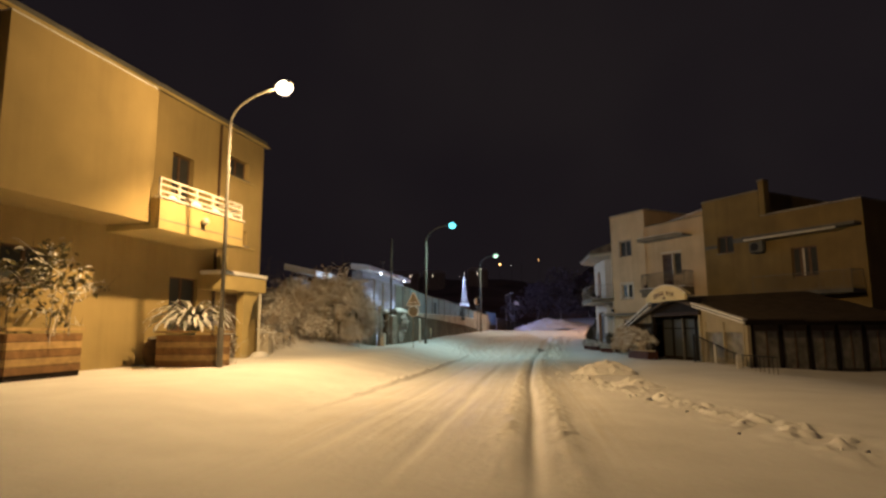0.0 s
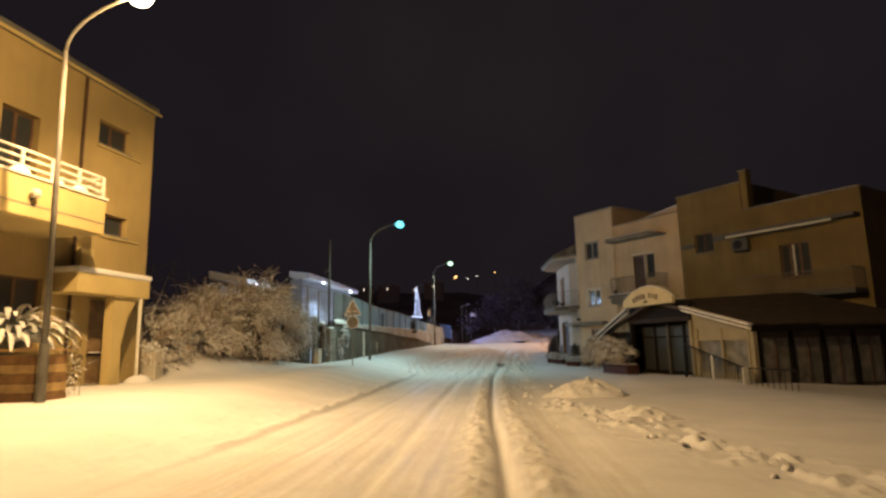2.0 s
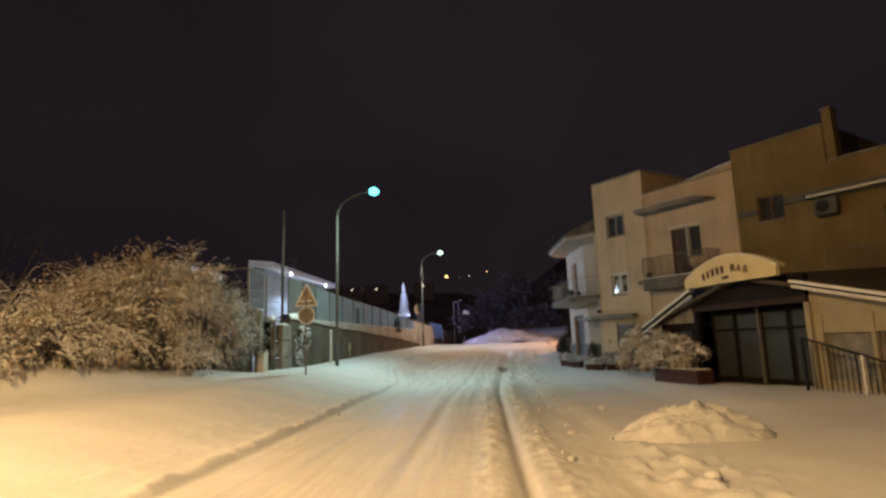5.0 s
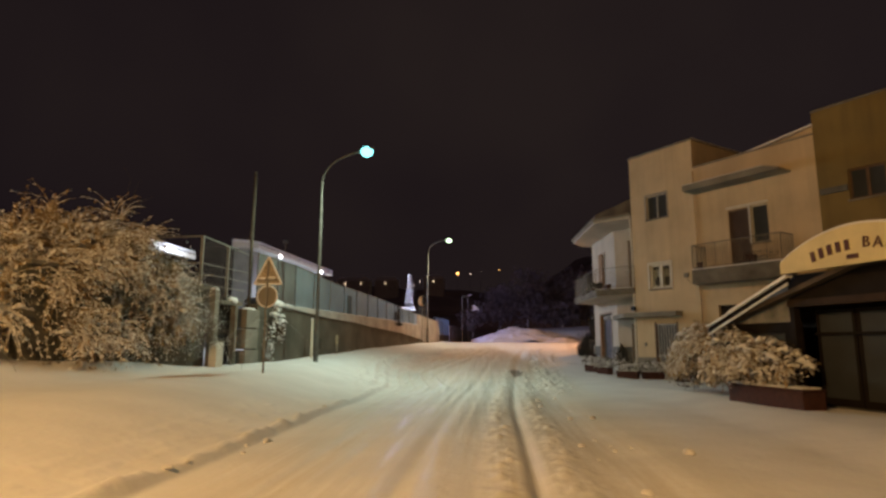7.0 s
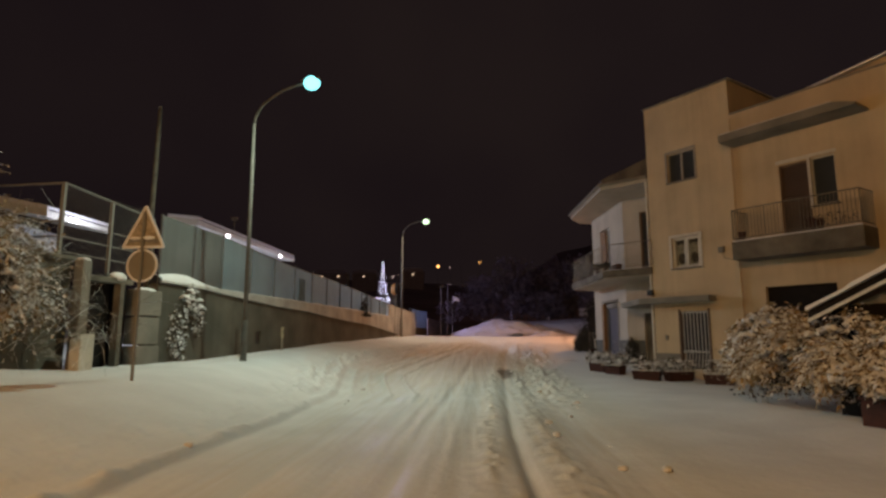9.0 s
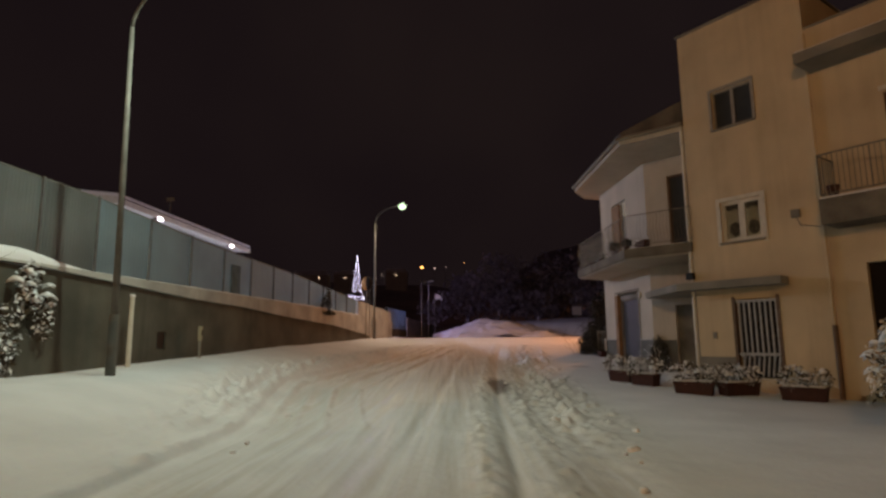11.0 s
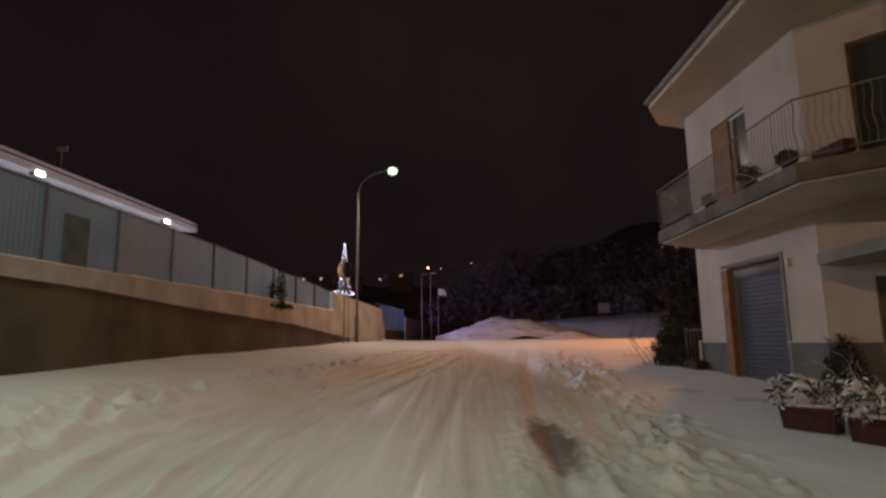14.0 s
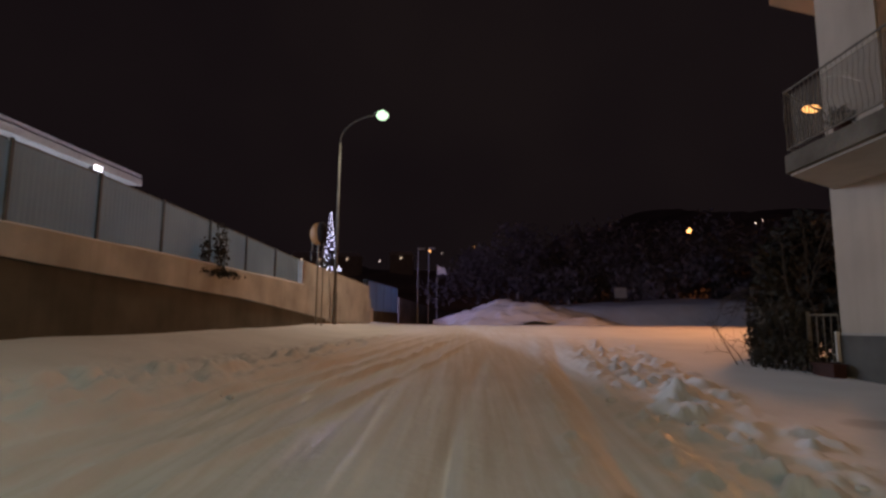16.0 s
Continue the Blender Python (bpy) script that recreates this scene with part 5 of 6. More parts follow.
# agave
ag = thing("agave", pose(-10.8, 17.15, B(-10.8, 17.15) + 0.98), "large agave with arching leaves under snow, in a slatted planter", "plant")
for k in range(110):
    a = k * 2.39996
    tilt = 0.05 + 1.2 * (k / 110) ** 0.8
    ln = 1.45 + 0.4 * RNG.random()
    bm = bmesh.new()
    rows = []
    p, ang = Vector((0.06 * math.cos(a), 0.06 * math.sin(a), 0.0)), math.pi / 2 - tilt * 0.62
    for j in range(9):
        t = j / 8
        w = 0.065 * (1 - t) ** 0.4 + 0.02
        side = Vector((-math.sin(a), math.cos(a), 0)) * w
        rows.append([bm.verts.new(p - side + Vector((0, 0, 0.025 * (1 - t)))), bm.verts.new(p), bm.verts.new(p + side + Vector((0, 0, 0.025 * (1 - t))))])
        p = p + Vector((math.cos(a) * math.cos(ang), math.sin(a) * math.cos(ang), math.sin(ang))) * ln / 8
        ang -= 0.13 + 0.36 * t
    for r1, r2 in zip(rows, rows[1:]):
        bm.faces.new((r1[0], r1[1], r2[1], r2[0]))
        bm.faces.new((r1[1], r1[2], r2[2], r2[1]))
    bmesh.ops.solidify(bm, geom=list(bm.faces), thickness=0.045)
    part("leaf", bm, AGAVE, ag, smooth=True)
v, f = snow_pads([(-0.25, -0.1, 0.42, 0.6, 0.45, 0.24), (0.3, 0, 0.40, 0.4, 0.4, 0.2)], 64, 0.12, 77)
tagged(raw("snow_load", v, f, SNOW, ag, True), "snow heaped on the leaf crown")
bush("potted_shrub", -12.1, 12.6, 1.4, [(0.0, 0.0, 1.5, 0.7, 1.0, 0.75), (0.3, 1.0, 1.35, 0.5, 0.8, 0.45), (-0.1, -0.7, 1.2, 0.6, 0.8, 0.6), (0.05, 0.3, 2.1, 0.4, 0.6, 0.4), (0.1, 0.3, 0.55, 0.3, 0.6, 0.35)], 460, 0.10, EVERGREEN, "tall broad-leaved evergreen shrub dusted with snow, in a slatted planter", "shrub", 9, 1.7, 0.22, 0.022, seed=12, shell=0.15, pads=5, pad=0.05)
bush("climber", -9.9, 17.9, 0.35, [(0, 0, 0.7, 0.25, 0.25, 0.6)], 300, 0.04, LEAF, "thin snowy shrub beside the planter", "shrub", 6, 0.9, 0.3, 0.01, seed=13)

# hedge before the bar
HD = math.atan2(30.86 - 32.96, 5.55 - 4.95)
hz = B(5.3, 32.0) - 0.02
hb = thing("hedge_planter", pose(4.95, 32.96, hz, 0, 0, math.degrees(HD)), "long brick-red planter under a snowy hedge before the bar", "planter")
part("trough", box(0, 2.25, 0, 0.55, 0, 0.38, 0.02), TERRA, hb)
part("rim", box(-0.03, 2.28, -0.03, 0.58, 0.381, 0.42, 0.015), TERRA, hb)
part("soil_snow", box(0.03, 2.2, 0.04, 0.5, 0.421, 0.46, 0.015), SNOW, hb)
HEDGE = [(0.1, 3.0, 0.7, 0.6, 0.8, 0.75), (-0.15, 1.9, 0.7, 0.65, 0.9, 0.75), (0.1, 2.4, 1.25, 0.5, 0.7, 0.6), (-0.1, 0.6, 0.85, 0.65, 1.0, 0.75), (0.0, -0.7, 0.95, 0.6, 0.9, 0.65), (0.2, -1.9, 0.9, 0.55, 0.9, 0.55), (0.3, -2.7, 0.8, 0.45, 0.5, 0.45), (-0.25, -1.5, 0.6, 0.4, 1.2, 0.35)]
hg = bush("hedge", 5.4, 34.4, hz + 0.05, HEDGE, 5600, 0.045, LEAF, "broad hedge laden with snow before the bar", "hedge", 0, seed=21, pads=330, pad=0.075)
v, f = sprays(HEDGE, 2800, 0.34, 22)
tagged(raw("twig_spray", v, f, FROSTED, hg), "rimed twigs", kind="stuff")
# troughs along the white house
for k, (x, y, a) in enumerate(((4.1, 46.95, -50), (4.5, 46.1, -50), (5.2, 44.5, -30), (6.2, 44.3, 12), (7.1, 43.1, -38))):
    tq = thing("flower_trough", pose(x, y, B(x, y) - 0.03, 0, 0, a), "terracotta flower trough in the snow before the white house", "flower trough", "flower troughs")
    w = 0.42 if k > 1 else 0.32
    bm = prism([(-w, -0.17), (w, -0.17), (w, 0.17), (-w, 0.17)], 0, 0.28)
    for v in bm.verts:
        if v.co.z > 0.1:
            v.co.x *= 1.1
            v.co.y *= 1.15
    part("pot", bm, TERRA, tq)
    part("rim", box(-w * 1.14, w * 1.14, -0.21, 0.21, 0.281, 0.33, 0.012), TERRA, tq)
    part("snow_cover", box(-w, w, -0.17, 0.17, 0.331, 0.37, 0.015), SNOW, tq)
    bush("trough_plant", x, y, B(x, y) + 0.28, [(-0.15, 0.12, 0.22, 0.34, 0.3, 0.26), (0.18, -0.15, 0.2, 0.32, 0.3, 0.24)], 420, 0.05, LEAF, "snow-covered bedding plant in a terracotta trough", "plant", 8, 0.45, 0.6, 0.008, seed=30 + k, group="trough plants", pads=12, pad=0.055)
bush("corner_shrub", 5.0, 55.0, B(5.0, 55.0), [(-0.12, 0.35, 0.35, 0.3, 0.4, 0.38), (-0.05, 0.0, 0.3, 0.38, 0.4, 0.34), (0.15, -0.4, 0.3, 0.26, 0.35, 0.3), (0.0, 0.1, 0.75, 0.26, 0.4, 0.3), (0.16, -0.3, 0.85, 0.22, 0.3, 0.28), (0.1, -0.1, 1.1, 0.18, 0.24, 0.2)], 2600, 0.055, LEAF_DARK, "dark straggling shrub along the railing by the house corner", "shrub", 30, 1.0, 0.4, 0.012, TWIG_DARK, seed=44, shell=0.05)
bush("yard_bush", 6.1, 56.9, B(6.1, 56.9), [(-0.1, 0.0, 0.8, 0.65, 0.6, 0.9), (0.1, 0.1, 1.9, 0.6, 0.6, 0.9), (0.7, -0.3, 1.2, 0.7, 0.6, 1.1), (0.6, 0.0, 2.5, 0.55, 0.6, 0.7), (1.4, -0.2, 1.5, 0.7, 0.6, 1.3), (-0.15, -0.9, 0.7, 0.45, 0.5, 0.75), (0.1, -1.7, 0.6, 0.42, 0.5, 0.7), (0.2, -2.3, 0.55, 0.35, 0.4, 0.6)], 7000, 0.1, LEAF_BLACK, "tall dark evergreen bush in the yard behind the railing", "bush", 20, 2.4, 0.4, 0.025, TWIG_DARK, seed=48, shell=0.1)
bush("wall_plant", 6.0, 49.1, B(6.0, 49.1), [(0, 0, 0.55, 0.3, 0.35, 0.4), (0.05, 0.1, 0.85, 0.22, 0.25, 0.3)], 900, 0.06, LEAF_DARK, "dark shrub growing against the grey plinth", "shrub", 8, 0.9, 0.3, 0.012, seed=47)
for k, (x, y, s) in enumerate(((4.62, 52.2, 0.9), (4.64, 50.9, 0.75), (4.68, 49.2, 1.0), (4.75, 48.0, 0.8))):
    bp = thing("plant_pot", pose(x, y, 3.88), "small terracotta pot on the balcony", "pot", "balcony pots")
    part("pot", tube([(0, 0, 0), (0, 0, 0.2 * s)], [0.09 * s, 0.13 * s], 14), TERRA, bp)
    part("rim", tube([(0, 0, 0.2 * s + 0.001), (0, 0, 0.235 * s)], 0.145 * s, 14), TERRA, bp)
    bush("balcony_plant", x, y, 3.88 + 0.2 * s, [(0, 0, 0.14 * s, 0.2 * s, 0.24 * s, 0.16 * s)], 260, 0.045, LEAF_DARK, "small dark potted plant on the balcony", "plant", 5, 0.3, 0.5, 0.006, seed=150 + k, group="balcony plants")
cr = thing("corner_railing", pose(0, 0, 0), "low iron railing closing the yard at the house corner", "railing")
railing(cr, (4.95, 55.78), (5.30, 54.52), 0.42, 1.27, 0.13, 0.012, 0.018, IRON)
part("end_post", box(4.91, 4.97, 55.78, 55.84, 0.1, 1.34, 0.01), DARK, cr)
part("gate_post", box(5.22, 5.27, 54.46, 54.51, 0.1, 1.46, 0.01), RAILGREY, cr)
railing(cr, (5.26, 54.46), (5.48, 54.03), 0.45, 1.40, 0.11, 0.012, 0.022, RAILGREY)
part("gate_sheet", box(5.40, 5.46, 53.98, 54.03, 0.62, 1.12, 0.01), RAILWHITE, cr, "narrow white plate on the railing's end")
tp = thing("flower_trough", pose(5.26, 54.02, B(5.26, 54.02) - 0.03, 0, 0, 95), "dark terracotta flower trough at the foot of the railing", "flower trough", "flower troughs")
part("pot", box(-0.26, 0.26, -0.11, 0.11, 0, 0.2, 0.015), TERRA, tp)
part("rim", box(-0.29, 0.29, -0.13, 0.13, 0.201, 0.25, 0.012), TERRA, tp)

# ---- left: gate, sign, wall, fence ----
WD = math.atan2(30.0, 3.3)
R = Matrix.Translation((-9.6, 39.0, 0)) @ Matrix.Rotation(WD, 4, "Z")
gate = thing("gate", R @ Matrix.Translation((0.45, 0, 0)), "dark gateway between weathered stone posts in the wall", "gate")
part("gate_post", box(-2.72, -2.45, 0.0, 0.25, 0.1, 3.02, 0.03), CONCRETE, gate)
part("post_foot", box(-2.92, -2.50, -0.28, -0.003, 0.1, 1.28, 0.03), BAND, gate)
# added near-black sheet, stands in for the shade inside the open gateway
part("gateway_shade_sheet", box(-2.44, -1.44, 0.30, 0.36, 0.35, 2.55), DARK, gate)
part("gate_sill", box(-2.44, -1.44, 0.1, 0.6, 0.1, 0.40), CONCRETE, gate)
part("garden_wall", box(-9.5, -2.73, 0.3, 0.55, 0.1, 2.98), WALLDARK, gate)
part("wall_coping", box(-9.5, -2.6, 0.2, 0.65, 2.983, 3.08, 0.02), STAINED, gate)
part("gate_post", box(-1.43, -1.28, 0.0, 0.2, 0.1, 2.55, 0.02), STAINED, gate)
part("side_wall", box(-1.27, -0.9, 0.25, 0.45, 0.1, 2.6), DARK, gate)
for k, (z0, z1, d) in enumerate(((0.1, 0.98, 0.0), (1.01, 1.74, 0.03), (1.77, 2.46, 0.01))):
    part("pier_block", box(-0.84 + d, 0.10 - d, -0.12 + d, 0.32, z0, z1, 0.04), CONCRETE, gate, "weathered plastered pier block")
part("lintel", box(-2.44, -0.85, 0.1, 0.4, 2.56, 2.70), STAINED, gate)
part("snow_cap", ball((-1.3, 0.22, 2.72), 0.24, 1.2, 0.7, 0.6), SNOW, gate, smooth=True)
part("snow_cap", ball((-0.37, 0.08, 2.45), 0.4, 1.0, 0.5, 0.22), SNOW, gate, smooth=True)
part("snow_cap", ball((-2.58, 0.12, 3.02), 0.18, 0.9, 0.8, 0.3), SNOW, gate, smooth=True)

S = Matrix.Translation((-7.3, 34.75, 0.42)) @ Matrix.Rotation(radians(-4), 4, "Z")
sn = thing("road_sign", S, "road sign pole with triangular and round plates crusted in snow", "road sign")
part("pole", tube([(0, 0, -0.3), (0, 0, 3.25)], 0.03, 10), METAL, sn)
tri = thing("triangle_plate", Matrix(), "", "")
tri.parent = sn
for key in list(tri.keys()):
    del tri[key]
bm = extrude_y([(-0.43, 2.56), (0.43, 2.56), (0.03, 3.36), (-0.03, 3.36)], 0.035, 0.05)
part("plate", bm, SIGNRED, tri)
bm = bmesh.new()
for a, b in (((-0.43, 2.55), (0.43, 2.55)), ((0.43, 2.55), (0, 3.37)), ((0, 3.37), (-0.43, 2.55))):
    tube([(a[0], 0.04, a[1]), (b[0], 0.04, b[1])], 0.028, 6, bm)
part("plate_rim", bm, SNOW, tri)
part("clamp", box(-0.30, 0.30, 0.0, 0.034, 2.66, 2.70), METAL, tri)
part("clamp_snow", ball((0.13, 0.0, 2.73), 0.1, 1.3, 0.4, 0.4), SNOW, tri)
part("clamp_snow", ball((-0.16, 0.0, 2.72), 0.1, 1.2, 0.4, 0.35), SNOW, tri)
part("round_plate", tube([(0, 0.035, 2.18), (0, 0.05, 2.18)], 0.30, 28), CONCRETE, sn)
bm = bmesh.new()
tube([(0.31 * math.cos(k / 24 * 2 * math.pi), 0.04, 2.18 + 0.31 * math.sin(k / 24 * 2 * math.pi)) for k in range(25)], 0.024, 6, bm)
part("plate_rim", bm, SNOW, sn)

rw = thing("wall_left", R, "dark rendered retaining wall with a pale sloping upper band", "wall", kind="structure")
part("wall_base", wall(0.5, 28.6, -0.4, 2.4, 0.5, [(6.3, 6.72, 0.95, 1.42)]), WALLDARK, rw)
part("wall_top", extrude_y([(0.5, 2.402), (28.6, 2.402), (28.6, 2.5), (18.0, 2.68), (0.5, 2.7)], 0.0, 0.5), WALLDARK, rw)
part("upper_band", extrude_y([(0.55, 2.74), (2.2, 2.72), (7.8, 2.43), (11.0, 2.36), (14.5, 2.17), (18.7, 2.02), (21.5, 1.92), (26.7, 1.55), (28.6, 1.42), (35.0, 1.3), (35.0, 2.52), (18.0, 2.73), (0.55, 2.78)], -0.09, -0.003), LEDGE, rw, "pale plaster band")
part("end_wall", extrude_y([(28.603, 0.5), (35.0, 0.5), (35.0, 3.2), (28.603, 3.44)], 0.0, 0.4), LEDGE, rw)
part("end_wall", extrude_y([(26.0, 2.55), (28.6, 2.51), (28.6, 3.44), (26.0, 3.54)], 0.0, 0.4), LEDGE, rw)
ss = np.linspace(0.5, 26.0, 200)
vs, fs = [], []
for a, sx in enumerate(ss):
    zt = float(np.interp(sx, [0, 18, 37], [2.76, 2.74, 2.52]))
    hh = 0.03 + 0.07 * max(0.0, float(fbm(np.float64(sx / 0.9), np.float64(3.0), 101)) + 0.25) + 0.26 * math.exp(-((sx - 1.6) / 1.3) ** 2)
    ov = 0.015 + 0.05 * max(0.0, float(fbm(np.float64(sx / 0.6), np.float64(9.0), 103)) + 0.15)
    vs += [(sx, -0.05 - ov, zt - 0.02 - 0.5 * ov), (sx, -0.05 - ov, zt + hh * 0.45), (sx, 0.06, zt + hh * 0.95), (sx, 0.25, zt + hh), (sx, 0.5, zt + hh * 0.6), (sx, 0.55, zt - 0.02)]
    if a:
        o = 6 * (a - 1)
        fs += [(o + q, o + 6 + q, o + 7 + q, o + 1 + q) for q in range(5)]
tagged(raw("snow_cap", vs, fs, SNOW, rw, True), "snow along the wall top")
part("meter_door", box(6.3, 6.72, 0.05, 0.09, 0.95, 1.42), IRON, rw)
v, f = leaf_cloud([(1.9, -0.12, 2.2, 0.35, 0.14, 0.6), (2.3, -0.15, 1.7, 0.25, 0.12, 0.5), (1.4, -0.1, 1.2, 0.45, 0.1, 0.8)], 900, 0.06, 0.2, 0.6, 50)
raw("hanging_ivy", v, f, LEAF, rw)
v, f = snow_pads([(1.9, -0.1, 2.3, 0.5, 0.12, 0.5), (2.2, -0.12, 1.9, 0.25, 0.1, 0.5)], 14, 0.08, 88)
raw("ivy_snow", v, f, SNOW, rw, True)
pp = thing("pale_post", R @ Matrix.Translation((4.5, -0.5, 0.45)), "pale frosted post standing before the wall", "post")
part("post", tube([(0, 0, -0.2), (0, 0, 1.8)], [0.06, 0.05], 8), FRAME, pp)
part("cap", ball((0, 0, 1.82), 0.07, 1, 1, 0.6, 8), SNOW, pp, smooth=True)
mk = thing("marker_post", R @ Matrix.Translation((7.8, -0.39, 0.68)), "short pale marker post before the wall", "post")
part("post", box(-0.035, 0.035, -0.035, 0.035, -0.1, 0.85, 0.01), CONCRETE, mk)
part("head", box(-0.055, 0.055, -0.05, 0.05, 0.5, 0.92, 0.015), CREAM, mk)
part("reflector", box(-0.03, 0.03, -0.056, -0.052, 0.66, 0.80), IRON, mk)
v, f = leaf_cloud([(20.1, -0.12, 3.1, 0.35, 0.14, 0.7), (20.2, -0.15, 2.52, 1.1, 0.15, 0.10), (19.4, -0.1, 3.05, 0.25, 0.1, 0.3)], 620, 0.06, 0.2, 0.2, 60)
ws = thing("wall_shrub", R, "small dark shrub growing on the wall ledge", "shrub")
raw("foliage", v, f, LEAF_DARK, ws)

fence = thing("fence", R, "ribbed translucent sheet fence on steel posts above the wall", "fence")


def fence_top(s):
    return float(np.interp(s, [-0.85, 3.9, 6, 8, 11, 13, 16, 18, 21, 26, 29, 37], [4.68, 4.6, 4.46, 4.32, 4.2, 4.16, 4.08, 3.98, 3.82, 3.55, 3.42, 3.3]))


def fence_low(s):
    return float(np.interp(s, [3.9, 18, 37], [2.74, 2.70, 2.5]))


def sheet(s0, s1, y):
    """A ribbed sheet between two posts."""
    n = 34
    vs, fs = [], []
    for k in range(n + 1):
        s = s0 + (s1 - s0) * k / n
        d = 0.010 if k % 2 else 0.0
        vs += [(s, y + d, fence_low(s)), (s, y + d, fence_top(s) - 0.03), (s, y + d + 0.004, fence_top(s) - 0.03), (s, y + d + 0.004, fence_low(s))]
        if k:
            o = 4 * (k - 1)
            for q in range(4):
                fs.append((o + q, o + (q + 1) % 4, o + 4 + (q + 1) % 4, o + 4 + q))
    return vs, fs


spans = [(0.56, 2.2), (2.2, 3.85)] + [(3.85 + 2.0 * k, 5.85 + 2.0 * k) for k in range(11)]
for s0, s1 in spans:
    v, f = sheet(s0 + 0.025, s1 - 0.025, 0.10)
    raw("sheet", v, f, PANEL_GREEN if s0 > 11 else PANEL if s0 > 3 else SCREEN, fence)
    part("fence_post", box(s0 - 0.025, s0 + 0.025, 0.05, 0.10, fence_low(s0) - 0.3, fence_top(s0) + 0.02), FENCEPOST, fence)
    part("sheet_rail", tube([(s0 + 0.03, 0.14, fence_top(s0)), (s1 - 0.03, 0.14, fence_top(s1))], 0.02, 6), METAL, fence)
part("board", box(10.35, 10.98, 0.05, 0.09, 2.62, 3.8), NAVY, fence, "dark board fixed to the fence")
wf = thing("wire_fence", R, "tall steel-framed wire fence above the gate", "fence")
tops = ((-2.66, 4.77), (-1.1, 4.67), (0.53, 4.55))
for x, zt in tops:
    part("fence_post", box(x - 0.04, x + 0.04, 0.30, 0.38, 2.6, zt), METAL, wf)
for (x0, z0), (x1, z1) in zip(tops, tops[1:]):
    part("top_rail", tube([(x0, 0.34, z0 - 0.02), (x1, 0.34, z1 - 0.02)], 0.025, 6), METAL, wf)
    for z in (3.15, 3.5, 3.85):
        part("mid_rail", tube([(x0, 0.34, z), (x1, 0.34, z)], 0.018, 6), METAL, wf)
for z in (3.5, 3.85, 4.75):
    part("side_rail", tube([(-2.66, 0.34, z), (-2.66, 6.0, z)], 0.025, 6), METAL, wf)
for k in range(40):
    x = -2.6 + k * 0.079
    part("wire", tube([(x, 0.34, 2.75), (x, 0.34, 4.7)], 0.0035, 3), METAL, wf)

up = thing("utility_pole", pose(-9.85, 39.4, 0.4), "dark weathered utility pole behind the gate", "pole")
part("pole", tube([(0, 0, -0.3), (0, 0, 4.5), (0.02, 0, 7.4)], [0.08, 0.065, 0.05], 10), TWIG_DARK, up, smooth=True)
part("pole_cap", tube([(0.02, 0, 7.4), (0.02, 0, 7.46)], [0.06, 0.02], 10), METAL, up)

# ---- hall behind the fence ----
def hall(name, a, b, z_a, z_b, deep, label, lights, low=0.5, rise=0.85, lift=0.0, back=0.8):
    """A long hall with its eave from a to b; lights: places along the eave."""
    a, b = Vector(a), Vector(b)
    ln = (b - a).length
    m = Matrix.Translation((a.x, a.y, 0)) @ Matrix.Rotation(math.atan2(b.y - a.y, b.x - a.x), 4, "Z")
    ob = thing(name, m, label, "building")
    part("wall", extrude_y([(0.3, low), (ln - 0.4, low), (ln - 0.4, z_b - 0.31), (0.3, z_a - 0.31)], back, back + 0.25), HALLWALL, ob)
    part("end_wall", box(ln - 0.7, ln - 0.4, back + 0.253, deep, low, z_b - 0.32), HALLWALL, ob)
    part("end_wall", box(0.3, 0.6, back + 0.253, deep, low, z_a - 0.32), HALLWALL, ob)
    bm = prism([(0, 0), (ln, 0), (ln, deep), (0, deep)], [z_a - 0.3, z_b - 0.3, z_b + rise - 0.35, z_a + rise - 0.35], [z_a, z_b, z_b + rise, z_a + rise])
    part("roof", bm, RAILWHITE, ob, "white-edged roof slab")
    bm = prism([(0.02, 0.02), (ln - 0.02, 0.02), (ln - 0.02, deep), (0.02, deep)], [z_a + 0.003, z_b + 0.003, z_b + rise + 0.003, z_a + rise + 0.003], [z_a + 0.16, z_b + 0.16, z_b + rise + 0.17, z_a + rise + 0.17])
    part("snow_cover", bm, SNOW, ob)
    # flat black strip stands in for the dark gap below the roof snow
    part("gutter", extrude_y([(0.05, z_a - 0.03), (ln - 0.05, z_b - 0.03), (ln - 0.05, z_b + 0.012), (0.05, z_a + 0.012)], -0.02, -0.004), IRON, ob)
    for s in lights:
        z = z_a + (z_b - z_a) * s / ln + lift
        fl = new("floodlight")
        fl.parent = ob
        part("casing", box(s - 0.22, s + 0.22, -0.02, 0.2, z - 0.52, z - 0.31, 0.02), METAL, fl)
        part("lens", box(s - 0.19, s + 0.19, -0.05, -0.022, z - 0.5, z - 0.33), G_BLUE, fl).visible_shadow = False
    return ob


hall("hall", (-15.85, 54.4), (-14.45, 67.3), 7.62, 7.24, 1.9, "pale flat-roofed hall with floodlights under its snowy eaves", (3.1, 10.4), rise=0.22, lift=0.10)
hall("low_hall", (-17.9, 45.8), (-17.2, 49.0), 6.3, 6.12, 3.2, "second pale hall with a snowy sloping roof and floodlight", (1.2,), rise=0.7, lift=0.25, back=2.4)
fm = thing("roof_mast", pose(-15.6, 58.6, 7.6), "thin mast with an aerial on the hall roof", "mast")
part("mast", tube([(0, 0, 0), (0, 0, 1.0)], 0.03, 6), METAL, fm)
part("aerial", box(-0.2, 0.2, -0.02, 0.02, 0.8, 1.0), METAL, fm)

